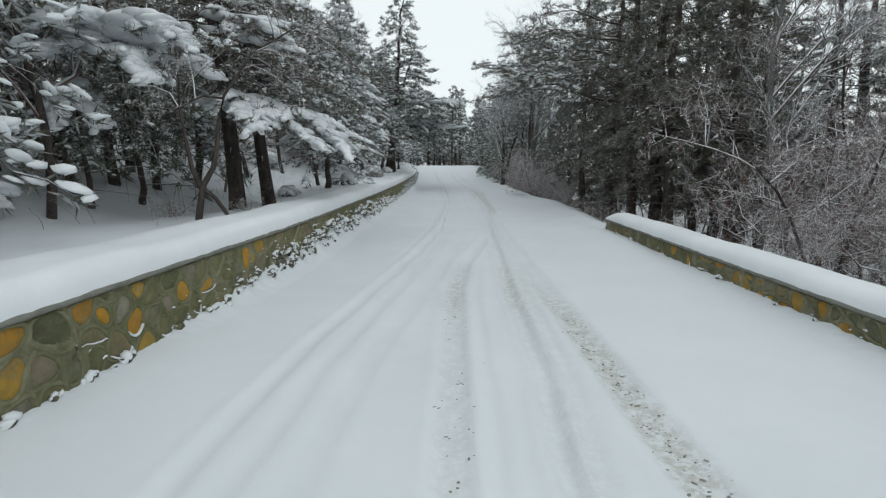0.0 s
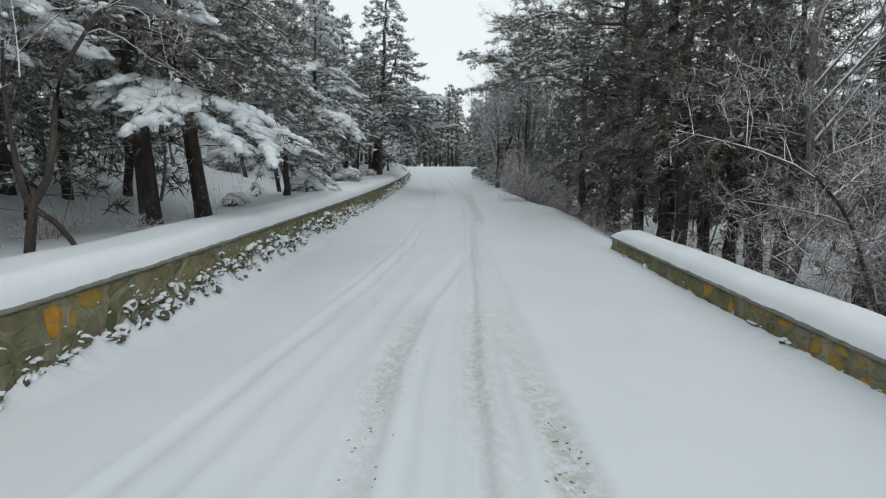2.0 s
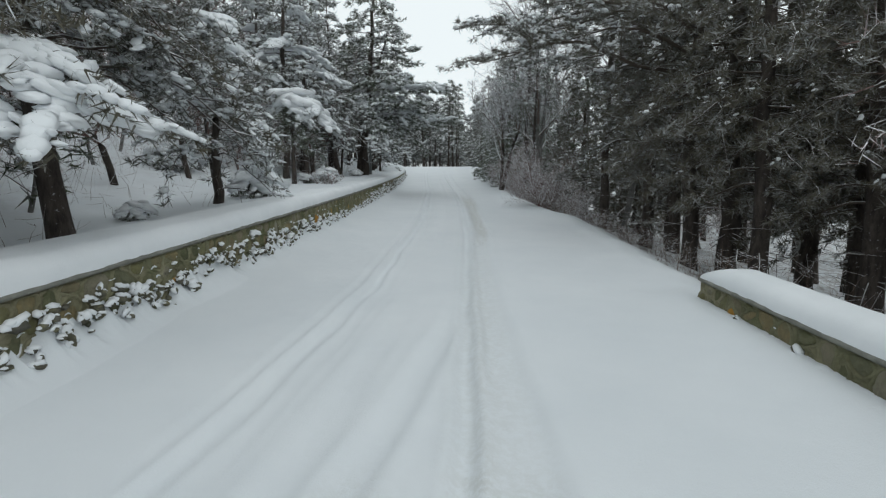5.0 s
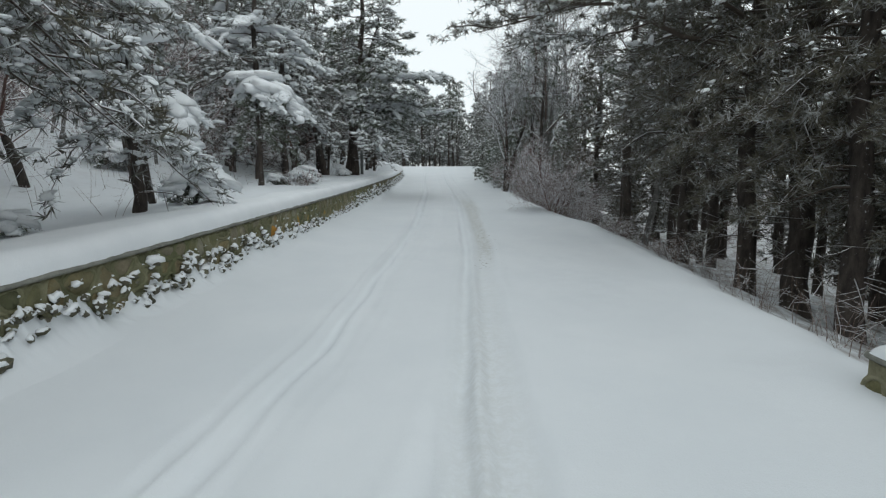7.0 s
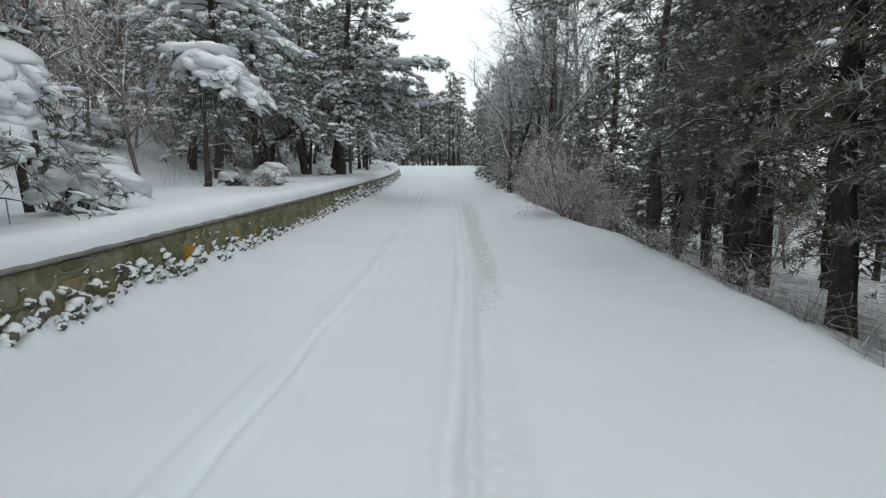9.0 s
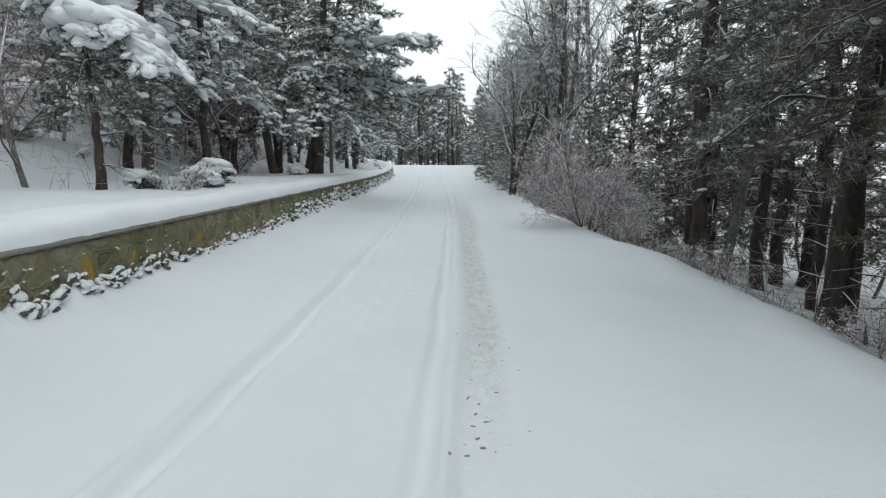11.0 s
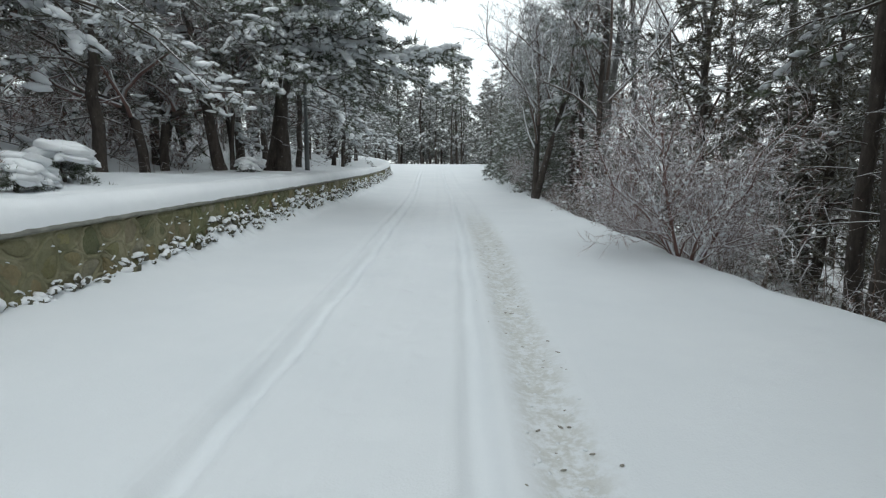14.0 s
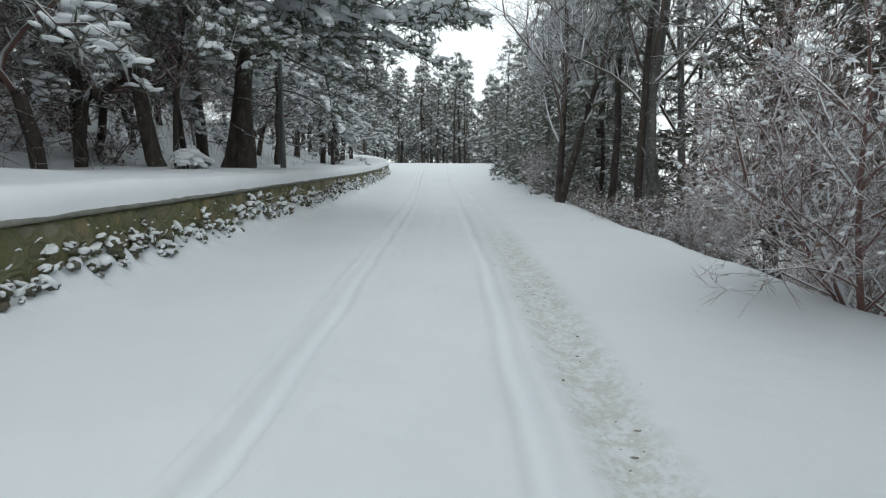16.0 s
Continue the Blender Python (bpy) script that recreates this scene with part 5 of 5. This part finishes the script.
SLOPE = [
    ("slope_pine", 8.0, 20.1, 0, 1.1), ("slope_pine", 7.75, 18.3, 25, 0.9), ("reaching_pine", 7.2, 20.6, 0, 1.0), ("arching_pine", 7.3, 23.7, 0, 1.0), ("slope_pine", 11.0, 21.6, -30, 1.0), ("frosty_pine", 9.3, 26.0, 200, 0.9),
    ("slope_pine", 9.3, 17.2, 10, 0.95), ("grey_tree", 9.0, 15.6, 200, 0.9), ("slope_pine", 10.4, 18.9, 40, 0.9), ("frosty_pine", 11.3, 15.8, 40, 0.9),
    ("frosty_pine", 7.25, 28.3, 260, 0.95), ("pole_pine", 7.5, 29.0, 0, 0.95), ("pale_tree", 8.1, 28.6, 0, 1.0), ("frosty_pine", 9.5, 29.3, 60, 0.9), ("pole_pine", 9.7, 27.6, 90, 0.9),
    ("dark_fir", 8.7, 36.6, 0, 1.35), ("dark_fir", 10.8, 34.6, 100, 1.3), ("slope_pine", 11.6, 36.4, 20, 1.0), ("slope_pine", 13.2, 33.0, 200, 1.0), ("slope_pine", 12.6, 39.0, 120, 1.0), ("dark_fir", 9.75, 43.4, 40, 1.25), ("red_bush", 5.1, 29.2, 0, 0.88), ("red_bush", 6.7, 31.6, 130, 0.5), ("low_bush", 6.4, 26.8, 220, 0.7),
    ("grey_tree", 6.75, 38.9, 0, 1.1), ("grey_tree", 7.1, 38.8, 100, 1.15), ("pole_pine", 6.15, 38.6, 0, 0.9), ("pole_pine", 5.9, 40.2, 80, 0.9), ("frosted_tree", 4.45, 41.0, 0, 1.0),
    ("green_pine", 6.9, 45.0, 50, 1.05), ("green_pine", 6.2, 48.0, 200, 0.95), ("green_pine", 6.0, 52.0, 170, 1.1), ("dark_fir", 6.6, 56.0, 0, 1.2), ("green_pine", 7.6, 57.0, 250, 1.2), ("green_pine", 6.4, 63.0, 90, 1.1), ("frosty_pine", 6.9, 69.5, 40, 0.9),
    ("far_dark_pine", 6.6, 75.0, 0, 1.0), ("red_bush", 5.8, 34.0, 40, 0.42), ("low_bush", 5.3, 36.0, 0, 1.0), ("low_bush", 5.9, 24.6, 60, 0.6), ("low_bush", 6.1, 21.5, 160, 0.6), ("red_bush", 5.4, 46.0, 300, 0.7),
    ("frost_thicket", 8.0, 10.5, 0, 0.95), ("frost_thicket", 9.8, 10.3, 120, 1.1), ("frost_thicket", 11.0, 13.6, 200, 1.2), ("frost_thicket", 8.6, 9.0, 40, 0.9), ("frost_thicket", 12.8, 12.0, 280, 1.2),
    # the two slope_pines stand out of view, added to shade the near slope
    ("slope_pine", 10.8, 5.4, 60, 0.95), ("slope_pine", 12.8, 8.4, 160, 1.0), ("far_dark_pine", 13.2, 17.5, 200, 1.1), ("far_dark_pine", 15.0, 14.0, 0, 1.1), ("far_dark_pine", 12.4, 20.8, 90, 1.1), ("pole_pine", 11.6, 24.6, 20, 1.05), ("grey_tree", 9.4, 37.4, 50, 1.0), ("grey_tree", 8.6, 41.5, 140, 1.15), ("grey_tree", 7.7, 48.5, 30, 1.1),
    ("green_pine", 6.2, 42.6, 220, 0.7), ("low_bush", 5.5, 41.8, 20, 1.1), ("low_bush", 5.6, 39.2, 220, 0.9),
]
for kind, x, y, turn, size in BANK + SLOPE:
    plant(kind, x, y, turn, size)

wild = random.Random(5)
taken = [(x, y) for _, x, y, _, _ in BANK + SLOPE]


def scatter(count, xr, yr, kinds, gap, keep):
    """Fills a stretch of wood at random, with room between the stems."""
    made = tries = 0
    while made < count and tries < 6000:
        tries += 1
        x, y = wild.uniform(*xr), wild.uniform(*yr)
        if not keep(x, y) or any((x - a) ** 2 + (y - b) ** 2 < gap * gap for a, b in taken):
            continue
        taken.append((x, y))
        plant(wild.choice(kinds), x, y, wild.uniform(0, 360), wild.uniform(0.8, 1.15))
        made += 1


on_bank = lambda x, y: x < float(wall_x(np.array([y]))[0]) - (4.8 if y < 45 else 2.5)
gap_in_wood = lambda x, y: y > 36 and abs(x - 10.3 - 0.42 * (y - 45)) < 1.7
on_slope = lambda x, y: x > float(edge_x(np.array([y]))[0]) + (3.0 if y < 45 else 1.5) and not gap_in_wood(x, y)
scatter(20, (-17, -7.5), (3, 18), ["far_pine", "snowy_pine", "far_pine", "crooked_tree", "low_pine"], 1.6, on_bank)
scatter(20, (-19, -7.5), (18, 31), ["thicket_tree", "crooked_tree", "thin_tree", "thin_tree", "thicket_tree", "low_bush"], 1.7, on_bank)
scatter(30, (-19, -7.5), (30, 48), ["far_pine", "thin_tree", "crooked_tree", "thicket_tree", "thicket_tree"], 1.6, on_bank)
scatter(10, (-13, -7.5), (38, 50), ["far_pine", "low_pine", "crooked_tree"], 1.5, on_bank)
scatter(14, (-26, -9), (33, 60), ["thicket_tree", "thin_tree", "thicket_tree"], 1.8, on_bank)
scatter(30, (-30, -14), (6, 66), ["far_pine", "end_pine", "thicket_tree"], 2.4, on_bank)
scatter(22, (-16, -4), (42, 84), ["far_pine", "far_pine", "pole_pine", "crooked_tree"], 2.0, on_bank)
scatter(9, (12, 20), (12, 22), ["far_dark_pine", "far_dark_pine", "low_pine"], 2.0, on_slope)
scatter(12, (13, 24), (32, 54), ["far_dark_pine", "far_dark_pine", "thicket_tree"], 2.2, on_slope)
scatter(8, (10.5, 18), (4, 50), ["far_dark_pine", "far_dark_pine", "thicket_tree", "pole_pine", "grey_tree"], 2.1, on_slope)
scatter(20, (18, 36), (10, 75), ["far_dark_pine", "end_pine", "thicket_tree"], 2.8, on_slope)
scatter(14, (6, 14), (48, 88), ["far_dark_pine", "pole_pine", "far_pine", "low_pine"], 2.2, on_slope)
scatter(26, (-14, 9), (85, 98), ["end_pine", "end_pine", "pole_pine", "far_pine"], 1.5, lambda x, y: True)
scatter(44, (-30, 14), (98, 128), ["end_pine"], 1.7, lambda x, y: True)


# ---- street lamp behind the wall ----
def street_lamp(x, y, head):
    z = ground_z(x, y)
    root = tagged(new("street_lamp"), "grey steel street lamp with snow on its arm beside the wall", "street lamp")
    root.matrix_basis = pose(x, y, z - 0.05)
    hv = Vector(head) - Vector((x, y, z))
    h = Heap()
    tube(h, [(0, 0, 0), (0, 0, 1.2), (0, 0, 1.25), (0, 0, hv.z - 0.5)], [0.085, 0.08, 0.065, 0.045], 10)
    part("pole", h.mesh("lamp_pole", M_STEEL), root)
    h = Heap()
    s = np.linspace(0, 1, 10)
    tube(h, np.stack([hv.x * s, hv.y * s, hv.z - 0.55 + 0.55 * np.sin(s * math.pi / 2)], -1), np.full(10, 0.03), 8)
    part("arm", h.mesh("lamp_arm", M_STEEL), root)
    h = Heap()
    d = np.array([[hv.x, hv.y, 0.05]])
    h.many(LOBE_V, LOBE_F, frames_along(d, None) * np.array([0.42, 0.15, 0.09])[None, None, :], np.array([[hv.x, hv.y, hv.z]]))
    head_part = part("lamp_head", h.mesh("lamp_head", M_STEEL), root)
    h = Heap()
    h.many(LOBE_V, LOBE_F, frames_along(d, None) * np.array([0.28, 0.11, 0.06])[None, None, :], np.array([[hv.x, hv.y, hv.z - 0.05]]))
    part("lens", h.mesh("lamp_lens", M_LENS), head_part)
    h = Heap()
    h.many(LOBE_V, LOBE_F, frames_along(d, None) * np.array([0.38, 0.14, 0.08])[None, None, :], np.array([[hv.x, hv.y, hv.z + 0.08]]))
    part("snow_cap", h.mesh("lamp_snow", M_SNOW), root)


street_lamp(-3.55, 39.4, (-0.78, 38.0, 8.75))


# ---- brush, dead stems and clods ----
def stems(name, count, spot, tall, mat, seed, label):
    rng = np.random.default_rng(seed)
    h = Heap()
    for _ in range(count):
        x, y = spot(rng)
        p = np.array([x, y, ground_z(x, y) - 0.03])
        ln = tall * rng.uniform(0.35, 1.0)
        d = np.array([rng.normal() * 0.3, rng.normal() * 0.3, 1.0])
        s = np.linspace(0, 1, 4)
        pts = p + ln * (s[:, None] * d + (s ** 2)[:, None] * rng.normal(size=3) * 0.22)
        tube(h, pts, 0.0045 * (1 - 0.6 * s), 3)
        for _ in range(2):
            k = rng.integers(1, 4)
            q = rng.normal(size=3) * np.array([1, 1, 0.4])
            tube(h, np.stack([pts[k], pts[k] + ln * 0.22 * q, pts[k] + ln * (0.38 * q + np.array([0, 0, 0.05]))]), [0.003, 0.0028, 0.002], 3)
    tagged(new(name, h.mesh(name, mat)), label, "undergrowth", kind="stuff")


def by_edge(rng):
    y = rng.uniform(13.8, 62)
    return float(edge_x(np.array([y]))[0]) + abs(rng.normal()) * 1.1 + 0.28, y


def on_the_bank(rng):
    y = rng.uniform(4, 50)
    return float(wall_x(np.array([y]))[0]) - 1.8 - rng.uniform(0, 9), y


def below_wall(rng):
    return rng.uniform(5.2, 10), rng.uniform(1, 16)


stems("undergrowth", 1100, by_edge, 0.75, M_DRY, 71, "dry reddish stems and weeds poking out of the snow at the road's edge")
stems("undergrowth", 420, on_the_bank, 0.6, M_DRY, 72, "scattered dry stems sticking out of the snow on the bank")
def far_bank(rng):
    y = rng.uniform(14, 50)
    return float(wall_x(np.array([y]))[0]) - 4.5 - rng.uniform(0, 13), y


stems("brushwood", 1100, far_bank, 2.0, M_TWIG_RED, 74, "thin reddish frosted brushwood on the snowy bank")
stems("undergrowth", 500, below_wall, 0.9, M_DRY, 73, "dry stems and weeds on the slope below the wall")


def clods():
    rng = np.random.default_rng(75)
    h, pos, size = Heap(), [], []
    for _ in range(300):
        r = rng.random()
        if r < 0.45:
            y = rng.uniform(2.2, 6.5)
            x = np.interp(y, *LINE_SOIL) + rng.normal() * 0.07
        elif r < 0.62:
            y = rng.uniform(2.5, 7)
            x = np.interp(y, *LINE_FOOT) + rng.normal() * 0.09
        elif r < 0.99:
            y = rng.uniform(18.5, 33)
            x = np.interp(y, *LINE_SOIL) + rng.normal() * 0.12
        else:
            y, x = rng.uniform(3, 34), rng.uniform(-1.0, 2.6)
        pos.append((x, y, ground_z(x, y) + 0.003))
        size.append(rng.uniform(0.004, 0.012))
    a = rng.uniform(0, 6.28, len(pos))
    add_lobes(h, np.array(pos), np.stack([np.cos(a), np.sin(a), 0 * a], -1), np.array(size), rng, 1.9, 0.25)
    tagged(new("soil_clods", h.mesh("soil_clods", M_CLOD)), "dark crumbs of soil and bits of twig in the tyre ruts", "soil", kind="stuff")


clods()


def crumbs():
    """Lumps of crusted snow thrown up along the soiled rut."""
    rng = np.random.default_rng(76)
    h = Heap()
    y = np.concatenate([rng.uniform(18.5, 34, 300), rng.uniform(2.2, 6.5, 90), rng.uniform(6.2, 9.6, 60)])
    x = np.where(y > 10, np.interp(y, *LINE_SOIL) + rng.normal(size=len(y)) * 0.6 * np.interp(y, [22, 26, 30], [0.16, 0.19, 0.29]), np.interp(y, *LINE_SOIL) + rng.normal(size=len(y)) * 0.08)
    x[-60:] = np.interp(y[-60:], *LINE_FOOT) + rng.normal(size=60) * 0.12
    z = land(x, y)[0]
    a = rng.uniform(0, 6.28, len(y))
    add_lobes(h, np.stack([x, y, z - 0.002], -1), np.stack([np.cos(a), np.sin(a), 0.3 * rng.normal(size=len(y))], -1), rng.uniform(0.006, 0.017, len(y)), rng, 1.4, 0.4, "fine")
    tagged(new("snow_crumbs", h.mesh("snow_crumbs", M_GROUND)), "small lumps of crusted snow along the soiled tyre rut", "snow", kind="stuff")


crumbs()


# ---- snow and rubble along the foot of the walls ----
def foot_height(y, share):
    """How high the drift stands against the wall, over the road."""
    w = 0.5 * waves(y, 0 * y, 1.1, 83) + 0.6 * waves(y, 0 * y + 5, 0.35, 84) + 0.22 * waves(y, 0 * y + 9, 0.16, 85)
    return 0.10 + share * np.clip(0.22 + 0.34 * w, 0.0, 0.5)


def wall_snow(name, ys, fx, sign, height, count, seed, thick, stones):
    rng = np.random.default_rng(seed)
    share = lambda y: np.interp(y, *thick)
    # the drift
    sy = np.arange(ys[0], ys[1], 0.035)
    rows = []
    ends = 1 - smooth(ys[1] - 1.2, ys[1], sy) * (sign < 0)
    top, base, face = foot_height(sy, share(sy)) * ends, road_z(sy), fx(sy)
    even = np.convolve(np.pad(top, 12, "edge"), np.hanning(27)[1:-1] / np.hanning(27).sum(), "valid")
    for q in (0.0, 0.05, 0.12, 0.22, 0.35, 0.5, 0.65, 0.82, 1.0):
        out = 0.012 + 0.48 * q
        near = (1 - smooth(0.05, 0.55, np.array(q)))
        crest = top * near + even * (1 - near)
        rise = land(face + sign * 0.02, sy)[0] - base
        z = land(face + sign * out, sy)[0] + np.clip(crest - rise, -0.02, 1) * (1 - q) ** 2.3 - 0.016 * q - 0.004 - 0.06 * (1 - ends)
        z = z + 0.03 * waves(sy, 0 * sy + out * 3, 0.2, 86) * near * (q > 0)
        rows.append(np.stack([face + sign * (out + 0.012 * waves(sy, 0 * sy + out, 0.25, 87) * near), sy, z], -1))
    v, f = strip(rows)
    tagged(new("snow_drift", mesh_of(name, v, f, M_GROUND)), "lumpy drift of snow heaped against the wall's foot", "snow", kind="stuff")
    # stones that poke out of it, each under a little snow
    def drift_z(y, q):
        face = fx(y)
        rise = land(face + sign * 0.02, y)[0] - road_z(y)
        return land(face + sign * (0.012 + 0.48 * q), y)[0] + np.clip(foot_height(y, share(y)) - rise, -0.02, 1) * (1 - q) ** 1.6 - 0.05 * q

    rubble, caps = Heap(), Heap()
    y = np.sort(rng.uniform(ys[0], ys[1], stones))
    y = y[rng.random(stones) < 0.12 + 0.88 * share(y)]
    q = rng.random(len(y)) ** 1.2 * (0.04 + 0.17 * share(y))
    size = rng.uniform(0.02, 0.06, len(y)) * np.where(rng.random(len(y)) < 0.12, 1.5, 1.0)
    lifted = rng.random(len(y)) ** 1.5 * 0.24 * share(y) * (1 - q / 0.45).clip(0, 1)
    pos = np.stack([fx(y) + sign * (0.02 + 0.48 * q), y, drift_z(y, q) + lifted - 0.15 * size], -1)
    a = rng.normal(size=len(y)) * 0.6
    direc = np.stack([0.3 * rng.normal(size=len(y)), np.cos(a), np.sin(a)], -1)
    heap_m = frames_along(direc, rng)
    heap_s = size[:, None] * np.stack([rng.uniform(0.9, 1.5, len(y)), rng.uniform(0.7, 1.1, len(y)), rng.uniform(0.6, 1.1, len(y))], -1)
    rubble.many(*LOBES["plain"], heap_m * heap_s[:, None, :], pos, 0.5, rng)
    tagged(new("rubble", rubble.mesh(name + "_rubble", M_RUBBLE)), "dark loose stones poking out of the snow at the wall's foot", "stones", kind="stuff")
    # rounded snow lying on each, running down over its sides
    capped = np.nonzero(rng.random(len(y)) < 0.9)[0]
    for nudge, part_of in ((0.0, 0.85), (0.75, 0.62), (-0.8, 0.6), (0.1, 0.55)):
        mid = pos[capped] + np.stack([sign * rng.uniform(-0.35, 0.25, len(capped)) * size[capped], (nudge + 0.3 * rng.normal(size=len(capped))) * size[capped], heap_s[capped, 2] * (0.62 - 0.5 * abs(nudge))], -1)
        add_lobes(caps, mid, direc[capped] + 0.3 * rng.normal(size=(len(capped), 3)), size[capped] * rng.uniform(0.85, 1.35, len(capped)) * part_of, rng, 1.35, 0.62, "plain" if part_of < 0.99 else "fine")
    # thin snow caught on the ledges of the stones above
    y = rng.uniform(ys[0], ys[1], count)
    y = y[rng.random(count) < share(y)]
    u = foot_height(y, share(y)) + rng.random(len(y)) ** 2.0 * 0.55 * height
    for yy, uu in zip(y, u):
        if uu < height - 0.06:
            s1 = rng.uniform(0.012, 0.05) * rng.uniform(0.4, 1)
            mid = np.array([float(fx(np.array([yy]))[0]) + sign * rng.uniform(0.004, 0.016), yy, float(road_z(np.array([yy]))[0]) + uu])
            tilt, sag = 0.3 * rng.normal(), rng.uniform(-0.1, 0.5)
            th = rng.uniform(0.005, 0.013)
            add_pad(caps, [mid - np.array([0, s1, (tilt + sag) * s1]), mid, mid + np.array([0, s1, (tilt - sag) * s1])], 1.6 * th, th, rng, 4, 5)
    tagged(new("clinging_snow", caps.mesh(name + "_caps", M_SNOW)), "small lumps of snow clinging to the rough stones of the wall", "snow", kind="stuff")


wall_snow("left_wall_snow", (2.0, 60), wall_x, 1, 0.75, 1300, 81, ([0, 5, 8, 9.5, 16, 22, 24, 26.5, 29, 40], [0.05, 0.10, 0.7, 1.25, 1.15, 0.8, 0.35, 0.45, 1.15, 1.2]), 1500)
wall_snow("right_wall_snow", (0.5, 13.3), lambda y: 4.16 + 0 * y, -1, 0.3, 120, 82, ([0, 14], [0.12, 0.12]), 50)

# ---- the walls' stones, nearest ones each on its own ----
for root, wname, ys, fx, sign, height, rng, fine, size in STONES:
    base = lambda y: float(road_z(np.array([y]))[0])
    rest, joints, ledge = Heap(), Heap(), Heap()
    for poly in cells(ys[0], min(ys[-1] - 0.03, 66), -0.05, height - 0.015, size, rng):
        v, f = stone_arrays(poly, fx, base, sign, rng)
        if poly[:, 0].mean() < 45:
            joints.add(*pointing_arrays(poly, fx, base, sign, height - 0.012, rng))
        mid = poly.mean(0)
        if rng.random() < 0.85 - 1.25 * mid[1] / height and mid[0] < 45:
            low = poly[poly[:, 1] < mid[1] - 0.1 * np.ptp(poly[:, 1])]
            low = low[np.argsort(low[:, 0])]
            sill = [(fx(q[0]) + sign * 0.014, q[0], base(q[0]) + q[1] + 0.004) for q in low[1:-1]]
            if len(sill) > 2:
                thick = rng.uniform(0.006, 0.017)
                add_pad(ledge, sill, 1.3 * thick, thick, rng, 6, 6)
        at_y = poly[:, 0].mean()
        warm = rng.random() < (np.interp(at_y, [3, 6, 7.5, 9, 24, 25.5, 27], [0.34, 0.34, 0.25, 0.04, 0.03, 0.14, 0.04]) if sign > 0 else np.interp(at_y, [4, 7.5, 9.5, 12], [0.6, 0.5, 0.15, 0.05]))
        if fine[0] <= at_y <= fine[1]:
            part("stone", mesh_of("stone", v, f, M_OCHRE if warm else M_STONE), root)
        else:
            rest.add(v, f)
    tagged(part("stones", rest.mesh(wname + "_stones", M_STONE), root), kind="stuff")
    tagged(part("pointing", joints.mesh(wname + "_pointing", M_MORTAR), root, "raised smears of olive-grey mortar between the stones"), kind="stuff")
    tagged(new("ledge_snow", ledge.mesh(wname + "_ledge_snow", M_SNOW)), "thin curved lines of snow lying on the ledges between the wall's stones", "snow", kind="stuff")
